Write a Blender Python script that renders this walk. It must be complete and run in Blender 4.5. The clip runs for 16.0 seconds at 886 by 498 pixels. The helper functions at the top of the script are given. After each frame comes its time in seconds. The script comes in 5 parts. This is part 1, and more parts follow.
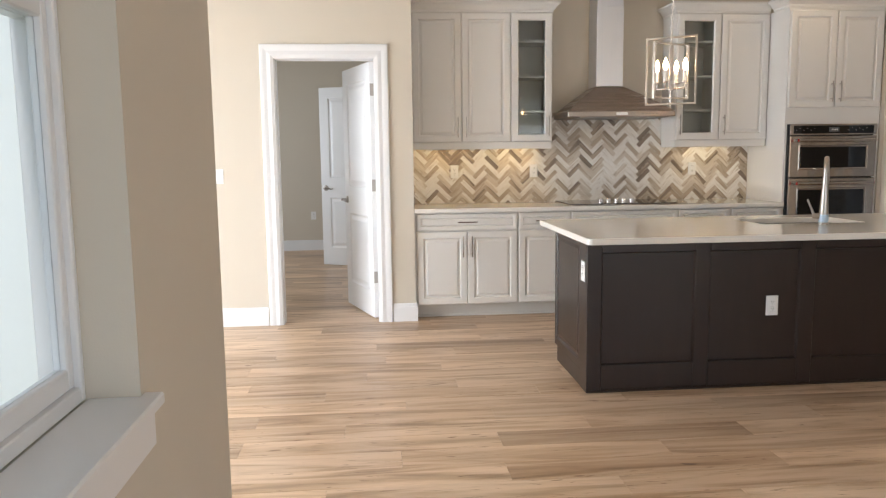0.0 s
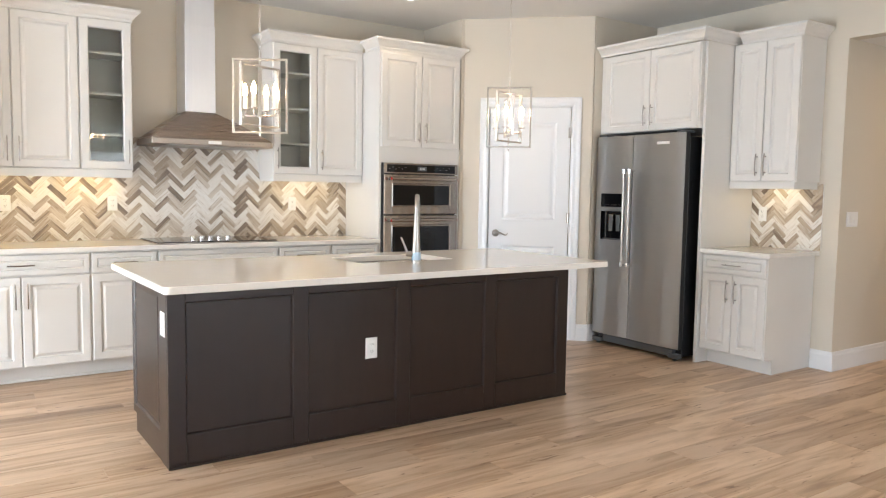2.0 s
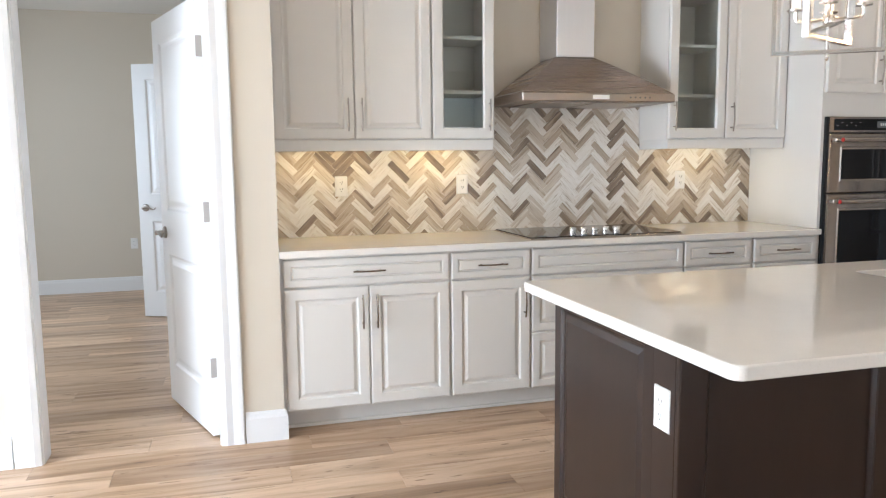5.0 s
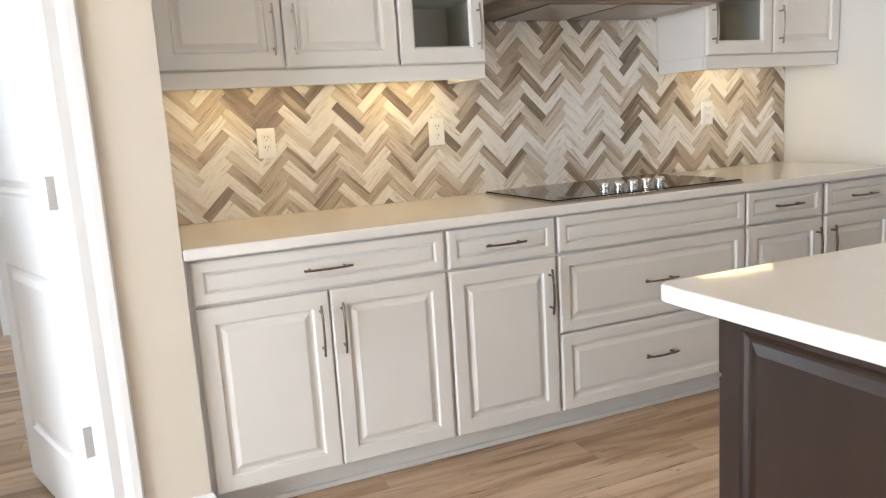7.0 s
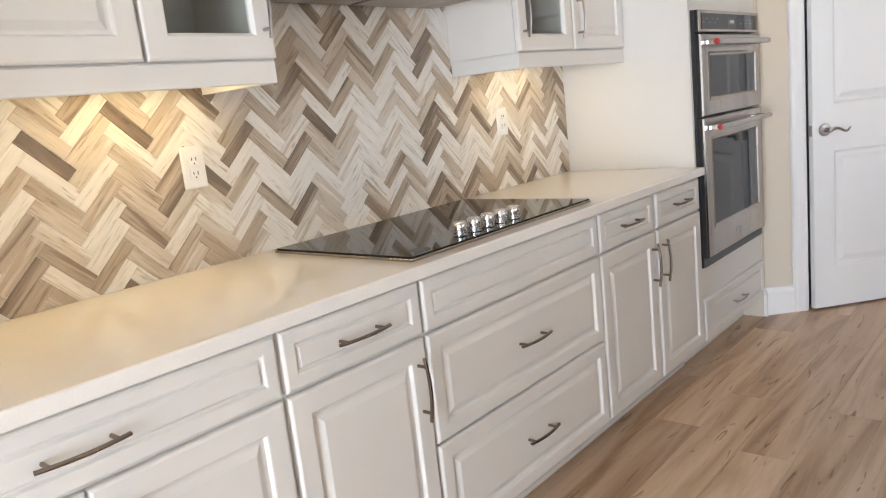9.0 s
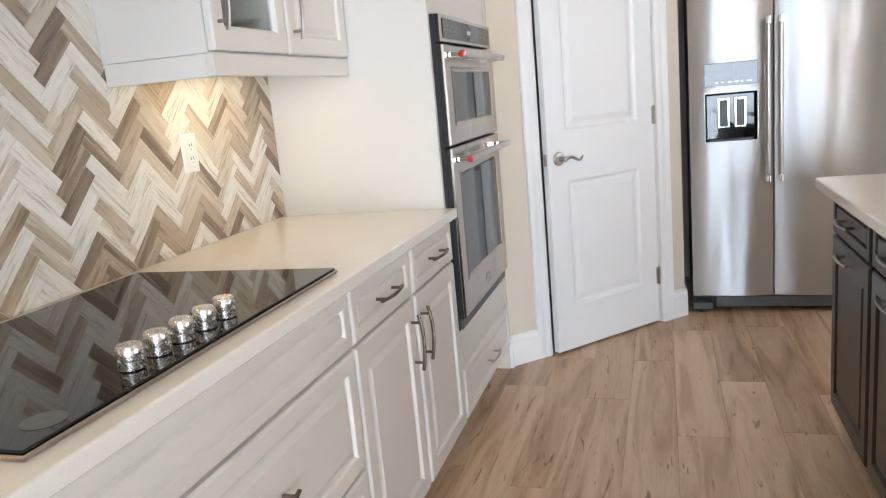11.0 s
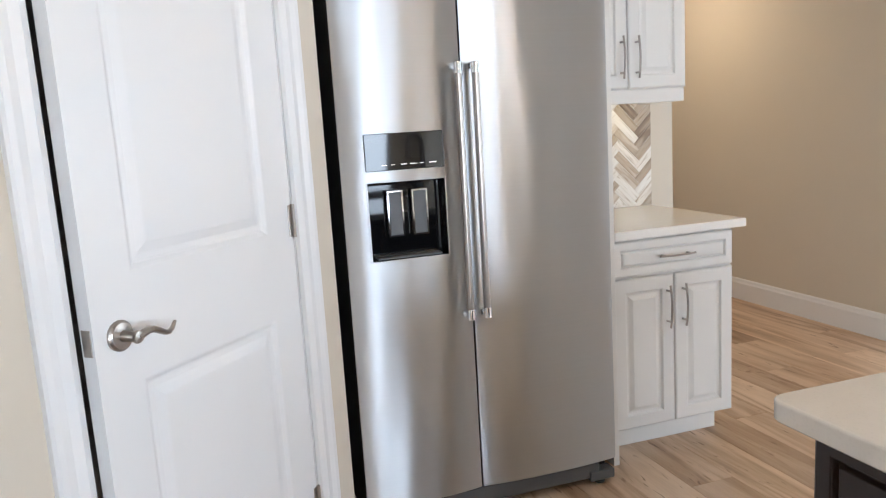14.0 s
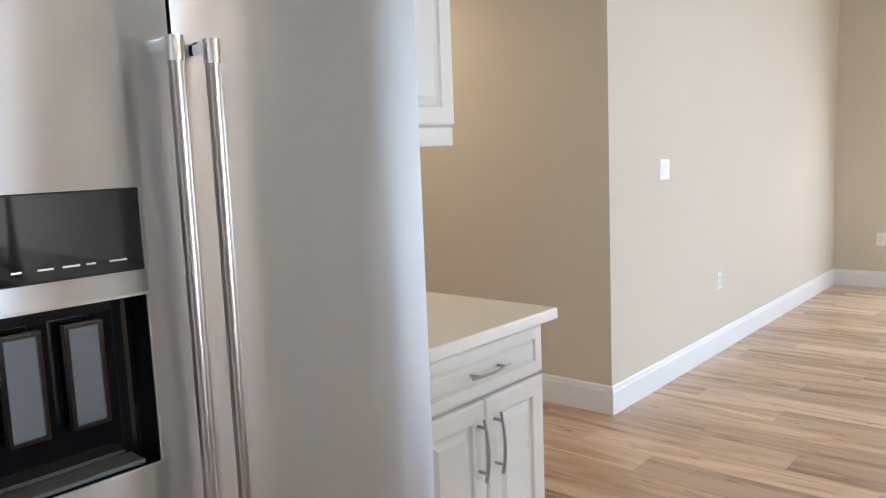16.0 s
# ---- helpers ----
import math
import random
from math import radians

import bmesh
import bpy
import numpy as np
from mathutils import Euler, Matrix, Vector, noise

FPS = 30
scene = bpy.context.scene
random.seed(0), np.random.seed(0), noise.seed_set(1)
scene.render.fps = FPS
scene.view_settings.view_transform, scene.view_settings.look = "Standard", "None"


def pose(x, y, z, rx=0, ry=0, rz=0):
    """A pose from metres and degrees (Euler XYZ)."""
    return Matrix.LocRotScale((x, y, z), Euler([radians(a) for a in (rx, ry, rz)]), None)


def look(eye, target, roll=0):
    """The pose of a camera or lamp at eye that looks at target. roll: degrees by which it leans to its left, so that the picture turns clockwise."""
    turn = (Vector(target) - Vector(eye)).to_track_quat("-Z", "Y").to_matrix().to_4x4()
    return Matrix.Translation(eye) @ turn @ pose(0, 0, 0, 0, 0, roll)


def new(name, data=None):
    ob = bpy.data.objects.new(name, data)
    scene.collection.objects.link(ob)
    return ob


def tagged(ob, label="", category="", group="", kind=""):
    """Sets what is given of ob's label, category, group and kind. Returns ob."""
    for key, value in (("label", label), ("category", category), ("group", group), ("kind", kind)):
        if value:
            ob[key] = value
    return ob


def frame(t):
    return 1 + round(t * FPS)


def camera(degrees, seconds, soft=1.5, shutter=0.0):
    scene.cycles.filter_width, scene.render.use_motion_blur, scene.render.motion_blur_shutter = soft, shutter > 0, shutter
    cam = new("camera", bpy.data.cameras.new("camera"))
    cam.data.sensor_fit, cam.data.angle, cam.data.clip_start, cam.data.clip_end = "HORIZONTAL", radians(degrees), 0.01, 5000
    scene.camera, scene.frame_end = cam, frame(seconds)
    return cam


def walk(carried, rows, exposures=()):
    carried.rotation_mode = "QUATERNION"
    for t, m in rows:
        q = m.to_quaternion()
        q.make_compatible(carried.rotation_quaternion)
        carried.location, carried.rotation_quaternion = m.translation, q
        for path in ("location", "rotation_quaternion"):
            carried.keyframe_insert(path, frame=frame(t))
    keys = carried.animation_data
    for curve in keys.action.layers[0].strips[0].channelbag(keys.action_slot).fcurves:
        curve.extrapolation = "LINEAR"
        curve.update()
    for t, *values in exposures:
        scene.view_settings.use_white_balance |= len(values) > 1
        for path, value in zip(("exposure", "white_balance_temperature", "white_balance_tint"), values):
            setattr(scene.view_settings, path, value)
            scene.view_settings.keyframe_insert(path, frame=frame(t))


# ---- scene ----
cam = camera(61.4, 16.0, 1.2)
PATH = [
    (0, (-0.014, -0.082, 1.35), (0.16, 1.894, 1.101), -0.7),
    (0.5, (0.064, -0.095, 1.361), (0.626, 1.81, 1.129), -0.5),
    (1, (0.15, -0.039, 1.348), (1.057, 1.734, 1.162), 0.6),
    (1.5, (0.24, 0.089, 1.349), (1.313, 1.769, 1.193), 1.5),
    (2, (0.266, 0.374, 1.347), (1.389, 2.021, 1.189), 0.9),
    (2.5, (0.292, 0.658, 1.335), (1.395, 2.318, 1.167), 0.3),
    (3, (0.272, 0.974, 1.356), (1.287, 2.689, 1.188), -0.0),
    (3.5, (0.239, 1.264, 1.363), (1.14, 3.04, 1.182), -0.2),
    (4, (0.178, 1.605, 1.396), (0.968, 3.432, 1.196), -0.4),
    (4.5, (0.109, 1.953, 1.338), (0.721, 3.845, 1.123), -0.7),
    (4.7, (0.077, 2.113, 1.347), (0.616, 4.027, 1.127), -0.6),
    (6.8, (0.14, 3.528, 1.246), (0.868, 5.357, 0.895), -3.1),
    (7, (0.142, 3.648, 1.249), (0.915, 5.461, 0.909), -3.6),
    (7.5, (0.154, 3.927, 1.252), (1.06, 5.677, 0.912), -4.4),
    (8, (0.235, 4.214, 1.278), (1.29, 5.887, 0.982), -4.6),
    (8.5, (0.258, 4.493, 1.281), (1.516, 6.023, 1.006), -5.1),
    (9, (0.263, 4.726, 1.297), (1.744, 6.016, 0.921), -6.3),
    (9.5, (0.419, 4.904, 1.283), (2.052, 5.979, 0.861), -5.8),
    (10, (0.611, 5.052, 1.302), (2.348, 5.961, 0.904), -4.7),
    (10.2, (0.667, 5.101, 1.301), (2.432, 5.953, 0.904), -4.9),
    (12.3, (1.737, 5.445, 1.31), (3.7, 5.505, 0.935), -3.3),
    (12.5, (1.891, 5.482, 1.337), (3.857, 5.472, 0.971), -2.9),
    (13, (2.215, 5.559, 1.343), (4.178, 5.369, 1.006), -3.2),
    (13.5, (2.566, 5.557, 1.367), (4.501, 5.147, 1.068), -3.5),
    (14, (2.855, 5.55, 1.35), (4.731, 4.938, 1.025), -3.5),
    (14.5, (3.186, 5.549, 1.377), (4.988, 4.759, 1.019), -2.8),
    (15, (3.523, 5.498, 1.369), (5.287, 4.608, 1.06), -2.5),
    (15.5, (3.807, 5.421, 1.372), (5.466, 4.337, 1.103), -2.3),
    (16, (4.119, 5.301, 1.364), (5.422, 3.804, 1.117), -2.3),
]
walk(cam, [(t, look(eye, target, roll)) for t, eye, target, roll in PATH], [(0.0, -0.22, 6050, 10), (0.6, -0.06, 5950, 9), (1.2, 0.25, 5930, 8), (2.5, 0.50, 5650, 8), (3.3, 0.38, 5560, 8), (4.0, 0.27, 5540, 8), (7.0, 0.10, 5850, 8), (8.0, 0.12, 5950, 10), (9.5, 0.34, 5680, 9), (12.5, 0.42, 5620, 8), (13.5, 0.44, 5560, 8), (16.0, 0.50, 5380, 7)])

# ---------------------------------------------------------------- world and light
world = bpy.data.worlds.new("sky")
scene.world = world
world.use_nodes = True
wn = world.node_tree.nodes
sky = wn.new("ShaderNodeTexSky")
sky.sky_type, sky.sun_disc = "NISHITA", False
sky.sun_elevation, sky.sun_rotation = radians(55), radians(180)
world.node_tree.links.new(sky.outputs[0], wn["Background"].inputs[0])
wn["Background"].inputs[1].default_value = 0.15
sun = new("sun", bpy.data.lights.new("sun", "SUN"))
sun.data.energy, sun.data.angle, sun.data.color = 4.4, radians(10), (1, 0.96, 0.90)
sun.matrix_world = look((0, -14, 20), (0, 0, 0))


def area(name, eye, target, w, h, watts, colour):
    ob = new(name, bpy.data.lights.new(name, "AREA"))
    ob.data.shape, ob.data.size, ob.data.size_y, ob.data.energy, ob.data.color = "RECTANGLE", w, h, watts, colour
    ob.matrix_world = look(eye, target)
    return ob


DAY = (0.93, 0.97, 1.0)
area("daylight", (-3.93, 3.98, 1.02), (0, 3.98, -0.35), 2.6, 1.9, 238, DAY)        # glass doors of the nook
area("daylight", (2.55, -2.40, 1.15), (2.55, 3, -0.4), 4.9, 1.6, 68, DAY)      # windows behind the start
area("daylight", (-2.9, 8.6, 1.5), (0, 8.6, 1.2), 1.6, 1.4, 50, DAY)           # window of the next room
area("downlight", (3.496, 5.645, 2.875), (3.496, 5.645, 0), 0.10, 0.10, 1.8, (1, 0.70, 0.42))
area("downlight", (7.4, 2.62, 2.505), (7.4, 2.62, 0), 0.10, 0.10, 10, (1, 0.72, 0.44))  # hall


# ---------------------------------------------------------------- materials
def material(name, colour, rough=0.5, metal=0.0, spread=0.04, scale=6.0, bump=0.02, fine=90.0, spec=0.5, coat=0.0, stretch=(1, 1, 1)):
    """Principled surface with broad and fine variation of value, roughness and relief."""
    m = bpy.data.materials.new(name)
    m.use_nodes = True
    n, l = m.node_tree.nodes, m.node_tree.links
    b = n["Principled BSDF"]
    b.inputs["Metallic"].default_value = metal
    b.inputs["Specular IOR Level"].default_value = spec
    b.inputs["Coat Weight"].default_value = coat
    tc = n.new("ShaderNodeTexCoord")
    mp = n.new("ShaderNodeMapping")
    mp.inputs["Scale"].default_value = stretch
    l.new(tc.outputs["Object"], mp.inputs[0])
    big, small = n.new("ShaderNodeTexNoise"), n.new("ShaderNodeTexNoise")
    big.inputs["Scale"].default_value, small.inputs["Scale"].default_value = scale, fine
    big.inputs["Detail"].default_value, small.inputs["Detail"].default_value = 4, 3
    l.new(mp.outputs[0], big.inputs["Vector"]), l.new(mp.outputs[0], small.inputs["Vector"])
    mix = n.new("ShaderNodeMix")
    mix.data_type = "RGBA"
    l.new(big.outputs["Fac"], mix.inputs[0])
    mix.inputs[6].default_value = (*[max(0, c * (1 - spread)) for c in colour], 1)
    mix.inputs[7].default_value = (*[min(1, c * (1 + spread)) for c in colour], 1)
    l.new(mix.outputs[2], b.inputs["Base Color"])
    rr = n.new("ShaderNodeMapRange")
    rr.inputs["To Min"].default_value, rr.inputs["To Max"].default_value = max(0.02, rough * 0.88), min(1, rough * 1.12)
    l.new(small.outputs["Fac"], rr.inputs["Value"]), l.new(rr.outputs[0], b.inputs["Roughness"])
    if bump:
        bp = n.new("ShaderNodeBump")
        bp.inputs["Strength"].default_value, bp.inputs["Distance"].default_value = bump, 0.01
        l.new(small.outputs["Fac"], bp.inputs["Height"]), l.new(bp.outputs[0], b.inputs["Normal"])
    return m


def ramp(n, stops):
    r = n.new("ShaderNodeValToRGB")
    e = r.color_ramp.elements
    while len(e) < len(stops):
        e.new(0.5)
    for el, (p, c) in zip(e, stops):
        el.position, el.color = p, (*c, 1)
    return r


def plank_material():
    m = bpy.data.materials.new("oak_plank")
    m.use_nodes = True
    n, l = m.node_tree.nodes, m.node_tree.links
    b = n["Principled BSDF"]
    tc, oi = n.new("ShaderNodeTexCoord"), n.new("ShaderNodeObjectInfo")
    geo = n.new("ShaderNodeNewGeometry")
    add = n.new("ShaderNodeMath")
    l.new(oi.outputs["Random"], add.inputs[0]), l.new(geo.outputs["Random Per Island"], add.inputs[1])
    fr = n.new("ShaderNodeMath"); fr.operation = "FRACT"
    l.new(add.outputs[0], fr.inputs[0])
    comb = n.new("ShaderNodeCombineXYZ")
    mul = n.new("ShaderNodeMath"); mul.operation = "MULTIPLY"; mul.inputs[1].default_value = 37.0
    l.new(fr.outputs[0], mul.inputs[0]), l.new(mul.outputs[0], comb.inputs[0]), l.new(mul.outputs[0], comb.inputs[2])
    va = n.new("ShaderNodeVectorMath"); va.operation = "ADD"
    l.new(tc.outputs["Object"], va.inputs[0]), l.new(comb.outputs[0], va.inputs[1])
    mp = n.new("ShaderNodeMapping"); mp.inputs["Scale"].default_value = (0.55, 5.5, 1)
    l.new(va.outputs[0], mp.inputs[0])
    grain = n.new("ShaderNodeTexNoise"); grain.inputs["Scale"].default_value = 1.7; grain.inputs["Detail"].default_value = 6; grain.inputs["Distortion"].default_value = 1.3
    l.new(mp.outputs[0], grain.inputs["Vector"])
    mp2 = n.new("ShaderNodeMapping"); mp2.inputs["Scale"].default_value = (3, 60, 1)
    l.new(va.outputs[0], mp2.inputs[0])
    fine = n.new("ShaderNodeTexNoise"); fine.inputs["Scale"].default_value = 4; fine.inputs["Detail"].default_value = 3
    l.new(mp2.outputs[0], fine.inputs["Vector"])
    c1 = ramp(n, [(0.25, (0.27, 0.168, 0.096)), (0.42, (0.53, 0.366, 0.228)), (0.56, (0.69, 0.52, 0.365)), (0.75, (0.77, 0.60, 0.445))])
    l.new(grain.outputs["Fac"], c1.inputs[0])
    # tone of each plank
    tone = ramp(n, [(0.0, (0.70, 0.66, 0.63)), (0.3, (0.92, 0.90, 0.89)), (0.6, (1.10, 1.10, 1.10)), (0.8, (0.82, 0.77, 0.72)), (1.0, (1.0, 0.99, 0.99))])
    l.new(fr.outputs[0], tone.inputs[0])
    mx = n.new("ShaderNodeMix"); mx.data_type, mx.blend_type = "RGBA", "MULTIPLY"; mx.inputs[0].default_value = 1
    l.new(c1.outputs[0], mx.inputs[6]), l.new(tone.outputs[0], mx.inputs[7])
    fr2 = ramp(n, [(0.3, (0.86, 0.83, 0.80)), (0.55, (1, 1, 1))])
    l.new(fine.outputs["Fac"], fr2.inputs[0])
    mx2 = n.new("ShaderNodeMix"); mx2.data_type, mx2.blend_type = "RGBA", "MULTIPLY"; mx2.inputs[0].default_value = 0.7
    l.new(mx.outputs[2], mx2.inputs[6]), l.new(fr2.outputs[0], mx2.inputs[7])
    # dark knots and splits
    mp3 = n.new("ShaderNodeMapping"); mp3.inputs["Scale"].default_value = (2.0, 15, 1)
    l.new(va.outputs[0], mp3.inputs[0])
    kn = n.new("ShaderNodeTexNoise"); kn.inputs["Scale"].default_value = 1.6; kn.inputs["Detail"].default_value = 5; kn.inputs["Distortion"].default_value = 2.2
    l.new(mp3.outputs[0], kn.inputs["Vector"])
    kr = ramp(n, [(0.0, (1, 1, 1)), (0.645, (1, 1, 1)), (0.675, (0.55, 0.45, 0.37)), (0.73, (0.25, 0.17, 0.12))])
    l.new(kn.outputs["Fac"], kr.inputs[0])
    mx3 = n.new("ShaderNodeMix"); mx3.data_type, mx3.blend_type = "RGBA", "MULTIPLY"; mx3.inputs[0].default_value = 0.8
    l.new(mx2.outputs[2], mx3.inputs[6]), l.new(kr.outputs[0], mx3.inputs[7])
    l.new(mx3.outputs[2], b.inputs["Base Color"])
    rr = n.new("ShaderNodeMapRange"); rr.inputs["To Min"].default_value, rr.inputs["To Max"].default_value = 0.27, 0.40
    l.new(fine.outputs["Fac"], rr.inputs["Value"]), l.new(rr.outputs[0], b.inputs["Roughness"])
    bp = n.new("ShaderNodeBump"); bp.inputs["Strength"].default_value, bp.inputs["Distance"].default_value = 0.08, 0.004
    l.new(fine.outputs["Fac"], bp.inputs["Height"]), l.new(bp.outputs[0], b.inputs["Normal"])
    return m


def tile_material():
    """Banded stone: a tone for each tile, with streaks along its length."""
    m = bpy.data.materials.new("veined_stone_tile")
    m.use_nodes = True
    n, l = m.node_tree.nodes, m.node_tree.links
    b = n["Principled BSDF"]
    tc, oi = n.new("ShaderNodeTexCoord"), n.new("ShaderNodeObjectInfo")
    mul = n.new("ShaderNodeMath"); mul.operation = "MULTIPLY"; mul.inputs[1].default_value = 51.0
    l.new(oi.outputs["Random"], mul.inputs[0])
    comb = n.new("ShaderNodeCombineXYZ")
    for i in range(3):
        l.new(mul.outputs[0], comb.inputs[i])
    va = n.new("ShaderNodeVectorMath"); va.operation = "ADD"
    l.new(tc.outputs["Object"], va.inputs[0]), l.new(comb.outputs[0], va.inputs[1])

    def streak(scale, size, detail, distort):
        mp = n.new("ShaderNodeMapping"); mp.inputs["Scale"].default_value = scale
        l.new(va.outputs[0], mp.inputs[0])
        t = n.new("ShaderNodeTexNoise")
        t.inputs["Scale"].default_value, t.inputs["Detail"].default_value, t.inputs["Distortion"].default_value = size, detail, distort
        l.new(mp.outputs[0], t.inputs["Vector"])
        return t

    broad, fine = streak((2.4, 26, 26), 1.0, 3.0, 0.9), streak((9, 95, 95), 1.0, 4.0, 1.2)
    # the streaks push a tile's tone up or down the scale of stones
    push = n.new("ShaderNodeMath"); push.operation = "MULTIPLY_ADD"; push.inputs[1].default_value = 0.80
    l.new(broad.outputs["Fac"], push.inputs[0]), l.new(oi.outputs["Random"], push.inputs[2])
    tone = ramp(n, [(0.14, (0.82, 0.80, 0.76)), (0.52, (0.79, 0.755, 0.70)), (0.56, (0.65, 0.585, 0.50)), (0.69, (0.59, 0.52, 0.435)), (0.725, (0.485, 0.405, 0.315)), (0.83, (0.43, 0.35, 0.265)), (0.865, (0.29, 0.225, 0.165)), (0.96, (0.19, 0.145, 0.11))])
    sc = n.new("ShaderNodeMath"); sc.operation = "MULTIPLY"; sc.inputs[1].default_value = 1 / 1.5
    l.new(push.outputs[0], sc.inputs[0])
    l.new(sc.outputs[0], tone.inputs[0])
    vein = ramp(n, [(0.32, (0.58, 0.52, 0.45)), (0.42, (0.92, 0.90, 0.87)), (0.55, (1.0, 1.0, 1.0)), (0.72, (1.04, 1.04, 1.03))])
    l.new(fine.outputs["Fac"], vein.inputs[0])
    mx = n.new("ShaderNodeMix"); mx.data_type, mx.blend_type = "RGBA", "MULTIPLY"; mx.inputs[0].default_value = 0.85
    l.new(tone.outputs[0], mx.inputs[6]), l.new(vein.outputs[0], mx.inputs[7])
    l.new(mx.outputs[2], b.inputs["Base Color"])
    b.inputs["Roughness"].default_value = 0.33
    bp = n.new("ShaderNodeBump"); bp.inputs["Strength"].default_value, bp.inputs["Distance"].default_value = 0.06, 0.002
    l.new(fine.outputs["Fac"], bp.inputs["Height"]), l.new(bp.outputs[0], b.inputs["Normal"])
    return m


def quartz_material():
    m = material("white_quartz", (0.81, 0.775, 0.72), 0.06, spread=0.03, scale=14, bump=0.0, fine=200, spec=0.75)
    n, l = m.node_tree.nodes, m.node_tree.links
    tc = n.new("ShaderNodeTexCoord")
    v = n.new("ShaderNodeTexVoronoi"); v.inputs["Scale"].default_value = 160
    l.new(tc.outputs["Object"], v.inputs["Vector"])
    r = ramp(n, [(0.0, (0.86, 0.85, 0.83)), (0.12, (0.97, 0.97, 0.97)), (0.5, (1, 1, 1))])
    l.new(v.outputs["Distance"], r.inputs[0])
    mx = n.new("ShaderNodeMix"); mx.data_type, mx.blend_type = "RGBA", "MULTIPLY"; mx.inputs[0].default_value = 1
    b = n["Principled BSDF"]
    old = b.inputs["Base Color"].links[0].from_socket
    l.new(old, mx.inputs[6]), l.new(r.outputs[0], mx.inputs[7]), l.new(mx.outputs[2], b.inputs["Base Color"])
    return m


def brushed(name, colour, rough, along_z, drawn=0.75):
    """Stainless steel whose fine brush lines draw highlights out across them."""
    st = (1.0, 1.0, 260.0) if along_z else (260.0, 1.0, 1.0)
    m = material(name, colour, rough, 1.0, spread=0.03, scale=0.7, bump=0.0, fine=1.0, stretch=st)
    n, l = m.node_tree.nodes, m.node_tree.links
    b = n["Principled BSDF"]
    tan = n.new("ShaderNodeTangent")
    tan.direction_type, tan.axis = "RADIAL", "Z"
    l.new(tan.outputs[0], b.inputs["Tangent"])
    tc = n.new("ShaderNodeTexCoord")
    mp = n.new("ShaderNodeMapping")
    mp.inputs["Scale"].default_value = (1.0, 1.0, 0.16)
    wave = n.new("ShaderNodeTexNoise")
    wave.inputs["Scale"].default_value, wave.inputs["Detail"].default_value = 5.5, 1.0
    l.new(tc.outputs["Object"], mp.inputs[0]), l.new(mp.outputs[0], wave.inputs["Vector"])
    bp = n.new("ShaderNodeBump")
    bp.inputs["Strength"].default_value, bp.inputs["Distance"].default_value = 0.60, 0.02
    l.new(wave.outputs["Fac"], bp.inputs["Height"]), l.new(bp.outputs[0], b.inputs["Normal"])
    b.inputs["Anisotropic"].default_value = drawn
    b.inputs["Anisotropic Rotation"].default_value = 0.25
    return m


def glass(name, tint=(1, 1, 1), rough=0.0):
    m = bpy.data.materials.new(name)
    m.use_nodes = True
    b = m.node_tree.nodes["Principled BSDF"]
    b.inputs["Base Color"].default_value = (*tint, 1)
    b.inputs["Transmission Weight"].default_value, b.inputs["Roughness"].default_value, b.inputs["IOR"].default_value = 1, rough, 1.45
    return m


def glow(name, colour, power):
    m = bpy.data.materials.new(name)
    m.use_nodes = True
    b = m.node_tree.nodes["Principled BSDF"]
    b.inputs["Base Color"].default_value = (*colour, 1)
    b.inputs["Emission Color"].default_value, b.inputs["Emission Strength"].default_value = (*colour, 1), power
    return m


WALL = material("cream_wall_paint", (0.635, 0.575, 0.48), 0.85, spread=0.025, scale=1.2, bump=0.05, fine=260, spec=0.25)
CEIL = material("ceiling_paint", (0.78, 0.76, 0.72), 0.9, spread=0.02, scale=1.5, bump=0.08, fine=180, spec=0.2)
TRIM = material("white_trim_paint", (0.80, 0.80, 0.80), 0.35, spread=0.015, scale=3, bump=0.01)
CAB = material("greige_cabinet_paint", (0.71, 0.685, 0.645), 0.42, spread=0.02, scale=4, bump=0.012, fine=140)
# darker than CAB: the dimness of the unlit inside is put into the colour
CABIN = material("shaded_cabinet_inside", (0.42, 0.40, 0.35), 0.6, spread=0.03)
ESP = material("espresso_stain", (0.025, 0.0142, 0.0102), 0.30, spread=0.25, scale=3, bump=0.0, fine=30, stretch=(6, 6, 0.8), spec=0.36)
QUARTZ = quartz_material()
STEEL = brushed("brushed_steel", (0.485, 0.495, 0.505), 0.43, True, 0.93)
STEELH = brushed("brushed_steel_trim", (0.43, 0.385, 0.345), 0.24, True)
NICKEL = material("satin_nickel", (0.41, 0.375, 0.34), 0.30, 1.0, spread=0.03, bump=0.005)
CHROME = material("chrome", (0.82, 0.82, 0.82), 0.07, 1.0, spread=0.01, bump=0)
FRAME = material("polished_nickel", (0.74, 0.71, 0.68), 0.24, 1.0, spread=0.03, bump=0.004)
BRONZE = material("dark_pull_metal", (0.23, 0.185, 0.15), 0.26, 1.0, spread=0.05, bump=0.005)
# hood canopy and rim: warm brown reflections of the room put into the steel colour
HOODST = brushed("hood_steel_warm_reflection", (0.40, 0.325, 0.275), 0.27, True)
RIMST = material("hood_rim_warm_reflection", (0.36, 0.305, 0.26), 0.42, 1.0, spread=0.05, bump=0.004)
BOWL = material("sink_steel", (0.62, 0.60, 0.58), 0.27, 1.0, spread=0.03, bump=0.004, fine=300)
# chimney of the same hood, paler: reflected window light is in its colour
CHIM = material("chimney_steel_window_reflection", (0.74, 0.75, 0.78), 0.42, 1.0, spread=0.03, scale=2, bump=0.004, stretch=(40, 40, 1))
TAPE = material("pale_blue_film", (0.42, 0.55, 0.66), 0.4, spread=0.05)
